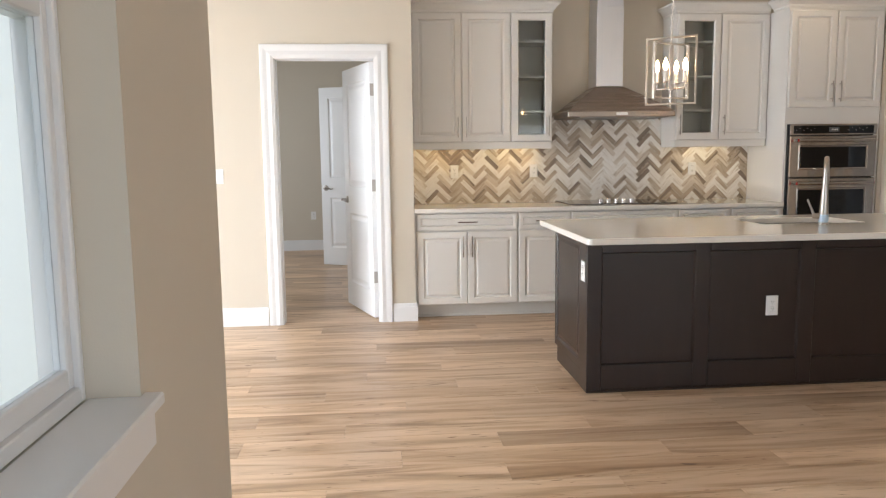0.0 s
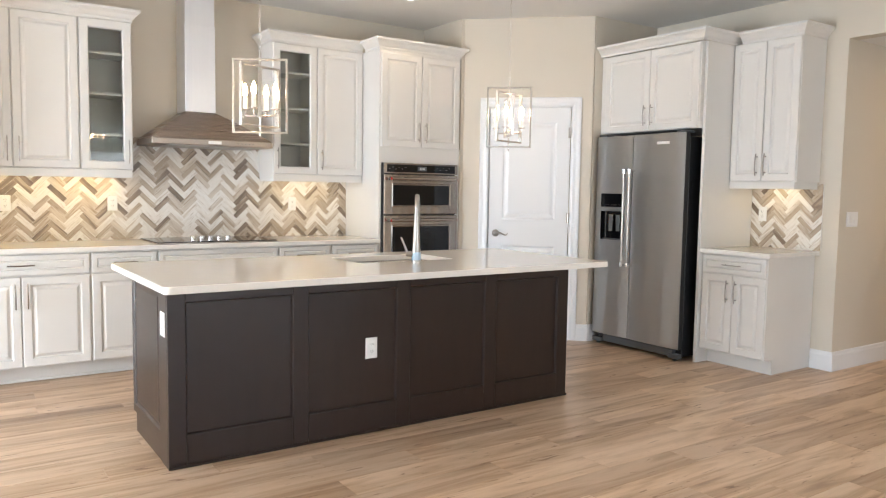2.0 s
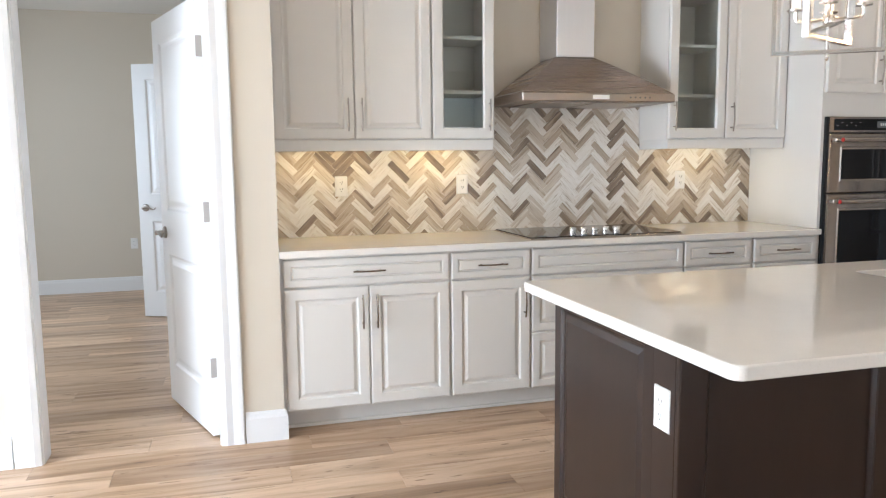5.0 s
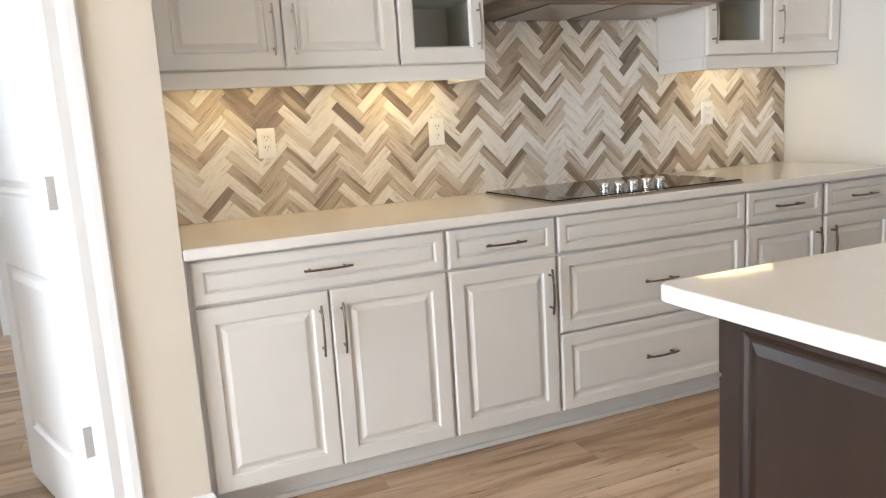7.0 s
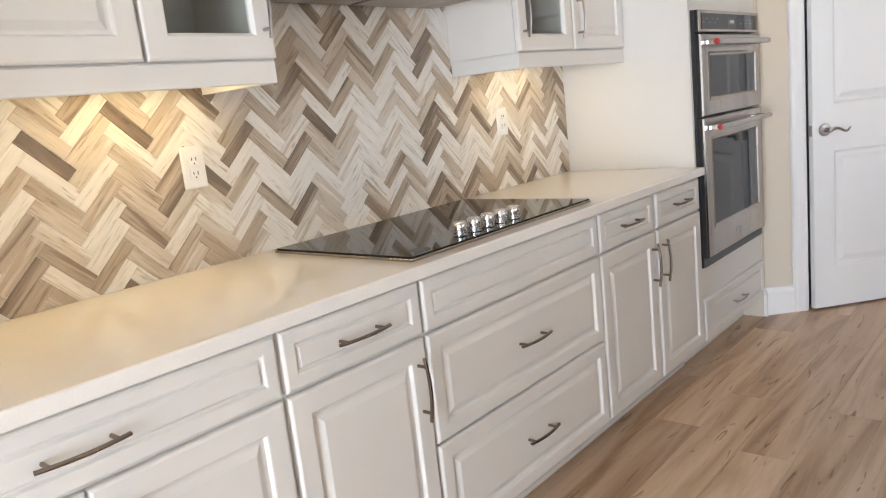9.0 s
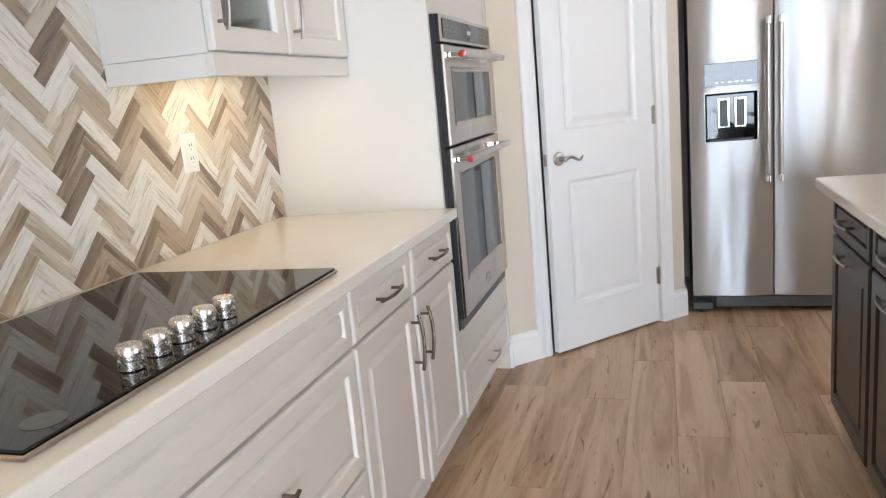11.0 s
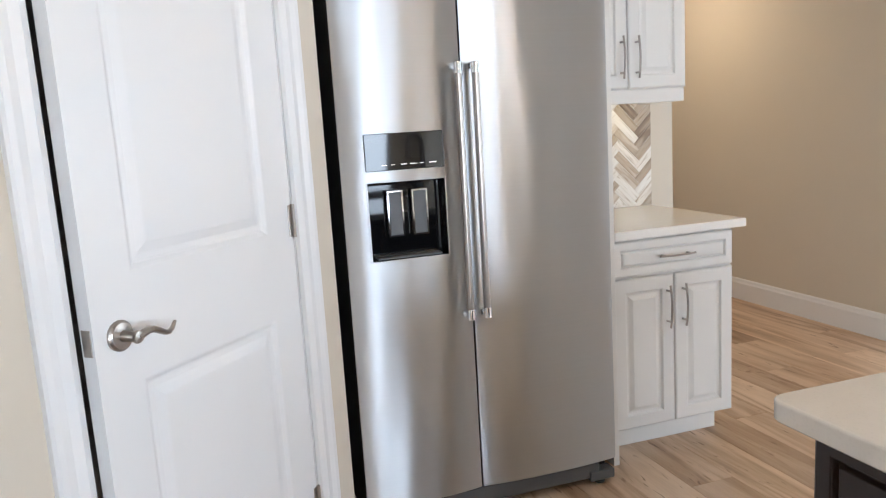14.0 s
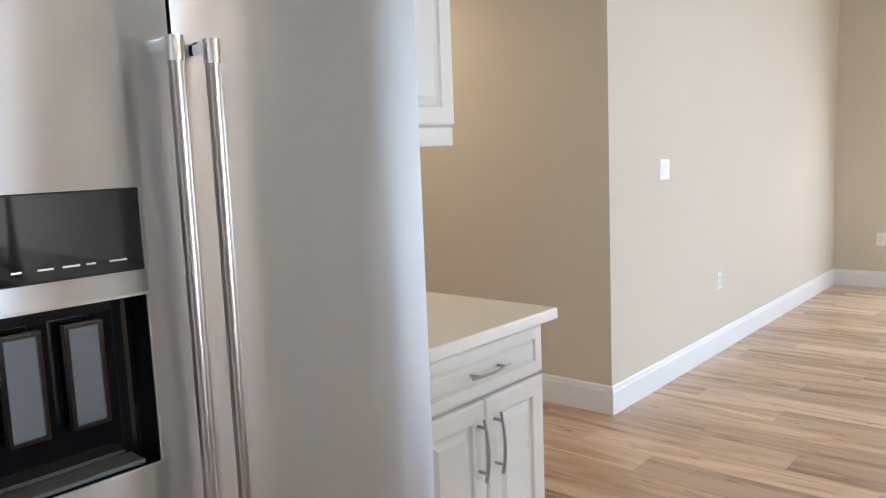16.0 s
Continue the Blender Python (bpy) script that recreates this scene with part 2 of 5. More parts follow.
BLACK = material("black_plastic", (0.012, 0.012, 0.013), 0.4, spread=0.1, bump=0.02)
GREY = material("grey_plastic", (0.10, 0.105, 0.11), 0.45, spread=0.08, bump=0.02)
BLACKGLASS = material("black_glass", (0.006, 0.006, 0.007), 0.04, spread=0.05, bump=0, spec=0.38)
PLASTIC = material("white_plastic", (0.84, 0.83, 0.81), 0.3, spread=0.01, bump=0.005)
GROUT = material("pale_grout", (0.78, 0.75, 0.70), 0.9, spread=0.06, bump=0.1)
GAP = material("plank_gap", (0.10, 0.065, 0.04), 0.8, spread=0.1)
OAK = plank_material()
STONE = tile_material()
PANE = glass("window_glass")
CLEAR = glass("cabinet_glass", (0.93, 0.96, 0.94))
WARM = glow("bulb_glow", (1.0, 0.60, 0.27), 130)
CANGLOW = glow("lamp_glow", (1.0, 0.80, 0.58), 12)
LEDGLOW = glow("led_glow", (1.0, 0.83, 0.55), 5)
SIDING = material("white_siding", (0.80, 0.84, 0.84), 0.6, spread=0.03, scale=3, bump=0.05, fine=60)
RED = material("red_enamel", (0.45, 0.03, 0.025), 0.25, spread=0.1)
# pure emission for an added sheet that stands in for outdoor daylight
OUTDOOR = glow("outdoor_daylight_glow", (0.66, 0.79, 0.80), 0.95)
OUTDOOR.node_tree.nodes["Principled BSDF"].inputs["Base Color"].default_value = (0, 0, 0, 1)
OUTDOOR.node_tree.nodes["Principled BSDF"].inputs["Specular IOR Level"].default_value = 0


# ---------------------------------------------------------------- mesh helpers
def part(name, bm, mat, parent=None, label="", smooth=False):
    me = bpy.data.meshes.new(name)
    bmesh.ops.recalc_face_normals(bm, faces=bm.faces)
    bm.to_mesh(me)
    bm.free()
    me.materials.append(mat)
    if smooth:
        for p in me.polygons:
            p.use_smooth = True
        me.set_sharp_from_angle(angle=radians(38))
    ob = new(name, me)
    if parent is not None:
        ob.parent = parent
    if label:
        tagged(ob, label)
    return ob


def thing(name, m, label, category, group="", kind=""):
    ob = new(name)
    ob.empty_display_size = 0.1
    ob.matrix_basis = m
    return tagged(ob, label, category, group, kind)


def structure(name, bm, mat, label, category):
    return tagged(part(name, bm, mat), label, category, kind="structure")


def box(x0, x1, y0, y1, z0, z1, bevel=0.0, bm=None, seg=1):
    bm2 = bmesh.new()
    r = bmesh.ops.create_cube(bm2, size=1)
    bmesh.ops.transform(bm2, verts=r["verts"], matrix=Matrix.LocRotScale(((x0 + x1) / 2, (y0 + y1) / 2, (z0 + z1) / 2), None, (abs(x1 - x0), abs(y1 - y0), abs(z1 - z0))))
    if bevel:
        bmesh.ops.bevel(bm2, geom=bm2.edges[:], offset=bevel, segments=seg, affect="EDGES", profile=0.6)
    if bm is None:
        return bm2
    join(bm, bm2)
    return bm


def join(bm, other, m=None):
    me = bpy.data.meshes.new("tmp")
    other.to_mesh(me)
    other.free()
    if m is not None:
        me.transform(m)
    bm.from_mesh(me)
    bpy.data.meshes.remove(me)
    return bm


def rings(x0, x1, z0, z1, steps, back=None):
    """A panel facing -y: nested rectangles (inset, y). With back: closed to that depth."""
    bm = bmesh.new()
    loops = []
    seq = ([(steps[0][0], back)] if back is not None else []) + list(steps)
    for inset, y in seq:
        loops.append([bm.verts.new((x, y, z)) for x, z in ((x0 + inset, z0 + inset), (x1 - inset, z0 + inset), (x1 - inset, z1 - inset), (x0 + inset, z1 - inset))])
    for a, b in zip(loops, loops[1:]):
        for i in range(4):
            bm.faces.new((a[i], a[(i + 1) % 4], b[(i + 1) % 4], b[i]))
    bm.faces.new(loops[-1])
    if back is not None:
        bm.faces.new(loops[0][::-1])
    return bm


def tube(points, radius, sides=10, bm=None, flat=1.0):
    """A round bar along points."""
    bm = bm or bmesh.new()
    pts = [Vector(p) for p in points]
    prev = None
    up = Vector((0, 0, 1))
    for i, p in enumerate(pts):
        d = (pts[min(i + 1, len(pts) - 1)] - pts[max(i - 1, 0)]).normalized()
        if i == 0:
            up = Vector((0, 0, 1)) if abs(d.z) < 0.9 else Vector((1, 0, 0))
        s = d.cross(up).normalized()
        u = s.cross(d).normalized()
        up = u
        r = radius[i] if isinstance(radius, (list, tuple)) else radius
        loop = [bm.verts.new(p + (s * math.cos(2 * math.pi * k / sides) + u * math.sin(2 * math.pi * k / sides) * flat) * r) for k in range(sides)]
        if prev:
            for k in range(sides):
                bm.faces.new((prev[k], prev[(k + 1) % sides], loop[(k + 1) % sides], loop[k]))
        else:
            bm.faces.new(loop[::-1])
        prev = loop
    bm.faces.new(prev)
    return bm


def lathe(profile, sides=24, m=None):
    """A turned solid about z from (radius, z)."""
    bm = bmesh.new()
    prev = None
    for r, z in profile:
        loop = [bm.verts.new((max(r, 0.0004) * math.cos(2 * math.pi * k / sides), max(r, 0.0004) * math.sin(2 * math.pi * k / sides), z)) for k in range(sides)]
        if prev:
            for k in range(sides):
                bm.faces.new((prev[k], prev[(k + 1) % sides], loop[(k + 1) % sides], loop[k]))
        else:
            bm.faces.new(loop[::-1])
        prev = loop
    bm.faces.new(prev)
    if m is not None:
        bmesh.ops.transform(bm, verts=bm.verts, matrix=m)
    return bm


def sweep(profile, path, closed=False):
    """A moulding: profile of (out, z) swept along a level path of (x, y), mitred; out is to the right of the path."""
    bm = bmesh.new()
    n = len(path)
    cols = []
    for i in range(n):
        p = Vector(path[i])
        d0 = (p - Vector(path[i - 1])).normalized() if i else None
        d1 = (Vector(path[i + 1]) - p).normalized() if i < n - 1 else None
        d0, d1 = d0 or d1, d1 or d0
        n0, n1 = Vector((d0.y, -d0.x)), Vector((d1.y, -d1.x))
        nn = (n0 + n1).normalized()
        k = 1 / max(0.2, nn.dot(n0))
        cols.append([bm.verts.new((p.x + nn.x * o * k, p.y + nn.y * o * k, z)) for o, z in profile])
    for a, b in zip(cols, cols[1:]):
        for j in range(len(profile)):
            j2 = (j + 1) % len(profile)
            bm.faces.new((a[j], b[j], b[j2], a[j2]))
    bm.faces.new(cols[0])
    bm.faces.new(cols[-1][::-1])
    return bm


# ---------------------------------------------------------------- the large structure
H = 2.89                 # ceiling
YD, YK = 5.947, 6.617    # face of the door wall; kitchen wall behind the tiles
XF = 5.93                # fridge wall
BASE = [(0, 0), (0.016, 0), (0.016, 0.118), (0.012, 0.128), (0.010, 0.142), (0.004, 0.150), (0, 0.150)]


def wall(name, *boxes):
    bm = bmesh.new()
    for b in boxes:
        box(*b, bm=bm)
    return structure(name, bm, WALL, "smooth cream painted plaster wall", "wall")


def poly_wall(name, pts, z0, z1):
    bm = bmesh.new()
    lo = [bm.verts.new((x, y, z0)) for x, y in pts]
    hi = [bm.verts.new((x, y, z1)) for x, y in pts]
    n = len(pts)
    for i in range(n):
        bm.faces.new((lo[i], lo[(i + 1) % n], hi[(i + 1) % n], hi[i]))
    bm.faces.new(lo[::-1]), bm.faces.new(hi)
    return structure(name, bm, WALL, "smooth cream painted plaster wall", "wall")


# door wall with its opening
wall("wall_door", (-4.0, -0.80, YD, YD + 0.13, 0, H), (-0.80, 0.0, YD, YD + 0.13, 2.122, H), (0.0, 0.287, YD, YD + 0.13, 0, H))
wall("wall_niche", (0.157, 0.287, YD + 0.13, YK + 0.13, 0, H))
wall("wall_kitchen", (0.287, 4.40, YK, YK + 0.13, 0, H))
wall("wall_oven_end", (4.262, 4.40, 5.985, YK, 0, H))
# pantry wall at 45 degrees with its opening
PA, PB = Vector((4.318, 5.965)), Vector((5.117, 5.166))
PU = (PB - PA).normalized()
PN = Vector((-PU.y, PU.x)) * -1                     # into the kitchen
PN = PN if PN.dot(Vector((-1, -1))) > 0 else -PN


def along(s, out):
    p = PA + PU * s + PN * out
    return (p.x, p.y)


PL = (PB - PA).length
D0, D1 = 0.213, 0.950
poly_wall("wall_pantry_a", [along(-0.028, 0), along(D0 - 0.018, 0), along(D0 - 0.018, -0.12), along(0.092, -0.12)], 0, H)
poly_wall("wall_pantry_b", [along(D1 + 0.018, 0), along(PL, 0), along(PL, -0.12), along(D1 + 0.018, -0.12)], 0, H)
poly_wall("wall_pantry_top", [along(D0 - 0.018, 0), along(D1 + 0.018, 0), along(D1 + 0.018, -0.12), along(D0 - 0.018, -0.12)], 2.115, H)
poly_wall("wall_pantry_back", [along(-0.1, -0.9), along(PL + 0.2, -0.9), along(PL + 0.2, -1.0), along(-0.1, -1.0)], 0, H)
poly_wall("wall_pantry_c", [along(-0.1, -0.121), along(0, -0.121), along(0, -0.899), along(-0.1, -0.899)], 0, H)
poly_wall("wall_pantry_d", [along(PL - 0.05, -0.121), along(PL + 0.05, -0.121), along(PL + 0.05, -0.899), along(PL - 0.05, -0.899)], 0, H)
wall("wall_fridge_side", (5.128, XF, 5.166, 5.286, 0, H))
wall("wall_fridge", (XF, XF + 0.13, 3.36, 5.286, 0, H))
wall("wall_hall_near", (XF + 0.13, 10.0, 3.36, 3.48, 0, H))
wall("wall_hall_header", (XF, XF + 0.13, 1.93, 3.36, 2.52, H))
wall("wall_hall_far", (5.935, 10.0, 1.81, 1.93, 0, H))
wall("wall_east", (5.935, 6.085, -2.57, 1.81, 0, H))
wall("wall_hall_end", (10.0, 10.12, 1.81, 3.48, 0, H))
# wall behind the start, with a wide window
wall("wall_south", (-0.68, 0.0, -2.57, -2.45, 0, H), (5.1, 5.935, -2.57, -2.45, 0, H), (0.0, 5.1, -2.57, -2.45, 0, 0.3), (0.0, 5.1, -2.57, -2.45, 2.5, H))
# window wall beside the start
WX, WT = -0.47, 0.18
wall("wall_window", (WX - WT, WX, -2.45, -0.30, 0, H), (WX - WT, WX, 1.340, 2.11, 0, H), (WX - WT, WX, -0.30, 1.340, 0, 0.875), (WX - WT, WX, -0.30, 1.340, 2.25, H))
wall("wall_nook_south", (-4.0, WX - WT, 1.99, 2.11, 0, H))
wall("wall_nook_west", (-4.12, -4.0, 1.99, 2.6, 0, H), (-4.12, -4.0, 5.6, 6.08, 0, H), (-4.12, -4.0, 2.6, 5.6, 2.4, H))
# next room
wall("wall_room_far", (-3.0, 0.157, 10.85, 10.97, 0, H))
wall("wall_room_east", (0.157, 0.287, YK + 0.13, 9.0, 0, H), (0.157, 0.287, 9.85, 10.97, 0, H), (0.157, 0.287, 9.0, 9.85, 2.1, H))
wall("wall_room_west", (-3.12, -3.0, YD + 0.13, 7.8, 0, H), (-3.12, -3.0, 9.4, 10.97, 0, H), (-3.12, -3.0, 7.8, 9.4, 0, 0.8), (-3.12, -3.0, 7.8, 9.4, 2.2, H))
wall("wall_closet", (0.287, 1.4, 8.8, 8.9, 0, H), (0.287, 1.4, 9.95, 10.05, 0, H), (1.4, 1.5, 8.8, 10.05, 0, H))
bm = box(WX - WT, 10.12, -2.57, 1.99, H, H + 0.12)
box(-4.12, 10.12, 1.99, 10.97, H, H + 0.12, bm=bm)
bmesh.ops.remove_doubles(bm, verts=bm.verts, dist=1e-4)
structure("ceiling", bm, CEIL, "flat off-white painted ceiling", "ceiling")
structure("ceiling_hall", box(XF + 0.13, 10.0, 1.93, 3.36, 2.52, 2.60), CEIL, "lower off-white ceiling of the hall", "ceiling")

structure("ceiling_beam", box(6.50, 6.64, 1.93, 3.36, 2.43, 2.5195, 0.003), CEIL, "off-white dropped beam across the hall", "beam")

def baseboard(path):
    ob = part("baseboard", sweep(BASE, path), TRIM)
    return tagged(ob, "white moulded baseboard along the wall", "baseboard", kind="structure")


E0, E1 = D0 - 0.086, D1 + 0.086
baseboard([(-3.99, YD), (-0.902, YD)])
baseboard([(0.103, YD), (0.287, YD), (0.287, YD + 0.03)])
baseboard([(4.268, 5.985), along(-0.028, 0), along(E0, 0)])
baseboard([along(E1, 0), (PB.x, PB.y), (5.20, 5.166)])
baseboard([(XF, 3.525), (XF, 3.36), (10.0, 3.36)])
baseboard([(10.0, 1.93), (5.935, 1.93), (5.935, -2.45), (-0.5, -2.45)])
baseboard([(WX, -2.43), (WX, 2.11), (-4.0, 2.11)])
baseboard([(-3.0, 10.85), (0.157, 10.85), (0.157, 9.96)])


# casings
def casing(name, x0, x1, top, m, depth=0.13, w=0.112):
    """White casing and jamb about an opening from x0 to x1 in a wall facing -y at y = 0."""
    t = thing(name, m, "white moulded door casing and jamb", "door frame", kind="structure")
    prof = [(0, 0), (0.004, -0.012), (0.27 * w, -0.020), (0.53 * w, -0.016), (0.76 * w, -0.020), (w - 0.006, -0.020), (w, -0.014), (w, 0)]

    def strip(fn):
        bm = bmesh.new()
        a, b = [[bm.verts.new(fn(o, y, e)) for o, y in prof] for e in (0, 1)]
        k = len(prof)
        for i in range(k):
            bm.faces.new((a[i], a[(i + 1) % k], b[(i + 1) % k], b[i]))
        bm.faces.new(a), bm.faces.new(b[::-1])
        return bm
    part("side_casing", strip(lambda o, y, e: (x0 - o, y, (top + o) * e)), TRIM, t)
    part("side_casing", strip(lambda o, y, e: (x1 + o, y, (top + o) * e)), TRIM, t)
    part("head_casing", strip(lambda o, y, e: (x0 - o if e else x1 + o, y, top + o)), TRIM, t)
    part("jamb", box(x0 - 0.015, x0 + 0.004, 0.002, depth - 0.002, 0, top), TRIM, t)
    part("jamb", box(x1 - 0.004, x1 + 0.015, 0.002, depth - 0.002, 0, top), TRIM, t)
    part("jamb", box(x0 + 0.004, x1 - 0.004, 0.002, depth - 0.002, top - 0.004, top + 0.012), TRIM, t)
    return t


casing("door_frame_1", -0.783, -0.014, 2.110, pose(0, YD, 0))
PROT = math.degrees(math.atan2(PU.y, PU.x))
PANTRY = pose(PA.x, PA.y, 0, 0, 0, PROT)
casing("door_frame_2", D0, D1, 2.10, PANTRY, 0.12, 0.086)


# ---------------------------------------------------------------- doors
def lever(parent, x, z, y, way=1, back=False):
    """A satin lever on a round rose, on the face at y."""
    s = 1 if back else -1
    bm = lathe([(0.0, 0.0), (0.033, 0.0), (0.033, 0.006), (0.028, 0.011), (0.012, 0.013), (0.0115, 0.045), (0.014, 0.05), (0.012, 0.056), (0.0, 0.058)], 20, pose(x, y, z, 90 * (-1 if back else 1)))
    pts = [(x, y + s * 0.05, z)]
    for i in range(1, 11):
        u = i / 10
        pts.append((x + way * 0.115 * u, y + s * (0.05 - 0.006 * u), z + 0.010 * math.sin(u * math.pi * 1.9) * (0.5 + u) - 0.002 + (0.012 if u > 0.85 else 0) * (u - 0.85) * 6))
    tube(pts, [0.010, 0.0105, 0.0105, 0.010, 0.0095, 0.009, 0.0085, 0.008, 0.007, 0.006, 0.004], 10, bm, 0.8)
    return part("door_handle", bm, NICKEL, parent, "satin nickel lever handle", smooth=True)


def hinge(parent, x, z, y):
    bm = box(x - 0.016, x + 0.016, y - 0.003, y + 0.001, z - 0.045, z + 0.045, 0.0008)
    tube([(x, y - 0.006, z - 0.047), (x, y - 0.006, z + 0.047)], 0.006, 8, bm)
    return part("hinge", bm, NICKEL, parent, "satin nickel butt hinge")


def panel_door(name, m, w, h, label, knob_left=True, hinges=True, lever_way=1, edge_plates=False, knob_z=0.955):
    """A two-panel door; its front faces -y, local x from 0 to w, thickness 0.035."""
    t = thing(name, m, label, "door", kind="structure")
    st, th = 0.115, 0.035
    spans = [(0.215, 0.84), (1.075, h - 0.125)]
    bm = bmesh.new()
    box(0, st, 0, th, 0, h, bm=bm)
    box(w - st, w, 0, th, 0, h, bm=bm)
    z = 0
    for a, b in spans + [(h, h)]:
        box(st, w - st, 0, th, z, a, bm=bm)
        z = b
    part("leaf", bm, TRIM, t)
    for a, b in spans:
        for back in (False, True):
            p = rings(st, w - st, a, b, [(0, 0.0), (0.004, 0.001), (0.014, 0.009), (0.02, 0.0105), (0.032, 0.010), (0.055, 0.0035), (0.06, 0.003)])
            if back:
                bmesh.ops.transform(p, verts=p.verts, matrix=Matrix.Translation((0, th, 0)) @ Matrix.Diagonal((1, -1, 1, 1)))
            part("panel", p, TRIM, t)
    kx = 0.065 if knob_left else w - 0.065
    lever(t, kx, knob_z, 0.0, 1 if knob_left else -1)
    lever(t, kx, knob_z, th, 1 if knob_left else -1, True)
    ex = 0 if knob_left else w
    part("latch_plate", box(ex - 0.002, ex + 0.001, 0.006, 0.029, knob_z - 0.028, knob_z + 0.028, 0.0005), NICKEL, t, "satin nickel latch plate")
    if edge_plates:
        for z in (0.34, 1.10, 1.87):
            part("hinge", box(-0.003, 0.0, 0.002, 0.034, z - 0.048, z + 0.048, 0.001), NICKEL, t, "satin nickel hinge leaf on the door edge")
    elif hinges:
        hx = w if knob_left else 0
        for z in (0.25, 1.10, h - 0.22):
            hinge(t, hx, z, 0.0)
    return t


# open leaf in the doorway: hinge edge at the right jamb, far edge in the next room
hx, hy = -0.018, YD + 0.118
ang = math.degrees(math.atan2(0.70, -0.24))
leaf = panel_door("door_1", pose(hx, hy, 0.012, 0, 0, ang), 0.755, 2.090, "white two-panel door standing open into the next room", knob_left=False, edge_plates=True)
panel_door("door_2", PANTRY @ pose(D1 - 0.010, 0.000, 0.012, 0, 0, 3.5) @ pose(-(D1 - D0 - 0.022), 0, 0), D1 - D0 - 0.022, 2.08, "white two-panel pantry door standing slightly ajar", knob_left=True, knob_z=0.95)
panel_door("door_3", pose(-0.69, 9.28, 0.012, 0, 0, -24), 0.80, 2.170, "white two-panel door ajar in the next room", knob_left=True, hinges=False)


# ---------------------------------------------------------------- windows
def window(name, m, w, h, meet, label):
    """Double-hung window, local x from 0 to w, facing -y, outer frame 0.045 wide."""
    t = thing(name, m, label, "window", kind="structure")
    bm = bmesh.new()
    for b in ((0, 0.018, 0, 0.08, 0, h), (w - 0.018, w, 0, 0.08, 0, h), (0.018, w - 0.018, 0, 0.08, 0, 0.03), (0.018, w - 0.018, 0, 0.08, h - 0.03, h)):
        box(*b, 0.003, bm)
    part("window_frame", bm, TRIM, t)
    for z0, z1, y in ((0.03, meet + 0.02, 0.012), (meet - 0.02, h - 0.03, 0.044)):
        bm = bmesh.new()
        for b in ((0.018, 0.042, y, y + 0.03, z0, z1), (w - 0.042, w - 0.018, y, y + 0.03, z0, z1), (0.042, w - 0.042, y, y + 0.03, z0, z0 + 0.04), (0.042, w - 0.042, y, y + 0.03, z1 - 0.04, z1)):
            box(*b, 0.003, bm)
        part("sash", bm, TRIM, t)
        g = part("pane", box(0.042, w - 0.042, y + 0.013, y + 0.017, z0 + 0.04, z1 - 0.04), PANE, t)
        g.visible_shadow = False
        if y > 0.03:
            bm = bmesh.new()
            for i in (1, 2):
                xx = 0.042 + (w - 0.104) * i / 3
                box(xx - 0.008, xx + 0.008, y + 0.008, y + 0.0125, z0 + 0.04, z1 - 0.04, bm=bm)
            zz = (z0 + z1) / 2
            box(0.042, w - 0.042, y + 0.006, y + 0.008, zz - 0.008, zz + 0.008, bm=bm)
            part("glazing_bar", bm, TRIM, t)
    return t


# beside the start: faces +x, so local x runs towards +y
win = window("window_1", pose(WX - 0.100, -0.30, 0.90, 0, 0, 90), 1.640, 1.35, 0.715, "white double-hung window set in a deep plaster reveal")
bm = box(WX - 0.10, WX + 0.036, -0.34, 1.340 + 0.030, 0.876, 0.901, 0.004)
tagged(part("window_sill_1", bm, TRIM), "white painted window sill with a shallow apron", "window sill", kind="structure")
tagged(part("window_apron_1", box(WX, WX + 0.020, -0.32, 1.340 + 0.015, 0.80, 0.876, 0.003), TRIM), "white painted apron under the window sill", "window sill", kind="structure")
for i in range(3):
    window("window_%d" % (7 + i), pose(5.1 - 1.7 * i, -2.47, 0.3, 0, 0, 180), 1.7, 2.2, 1.1, "tall white double-hung window behind the start")
window("window_4", pose(-4.02, 2.6, 0.0, 0, 0, 90), 1.5, 2.4, 1.2, "white framed glass patio door")
window("window_5", pose(-4.02, 4.1, 0.0, 0, 0, 90), 1.5, 2.4, 1.2, "white framed glass patio door")
window("window_6", pose(-3.02, 7.8, 0.8, 0, 0, 90), 1.6, 1.4, 0.7, "white double-hung window of the next room")
sd = thing("siding", pose(0, 1.988, 0), "pale vertical board siding on the outside of the nook", "siding", kind="structure")
for i in range(20):
    part("board", box(-0.72 - 0.165 * (i + 1) + 0.004, -0.72 - 0.165 * i, -0.02 - 0.003 * (i % 2), -0.001, -0.3, 3.0, 0.002), SIDING, sd)
tagged(part("ground", box(-60, 60, -60, 60, -0.40, -0.30), material("lawn", (0.07, 0.10, 0.04), 0.95, spread=0.4, scale=0.8, bump=0.3, fine=12)), "grassy ground outside the house", "ground", kind="structure")
# added glowing sheet, gives the window pane its daylight brightness
tagged(part("backdrop", box(-5.9, -5.85, -9, 2.0, -0.3, 7.0), OUTDOOR), "glowing pale sheet standing in for daylight outdoors beyond the window", "backdrop", kind="structure")


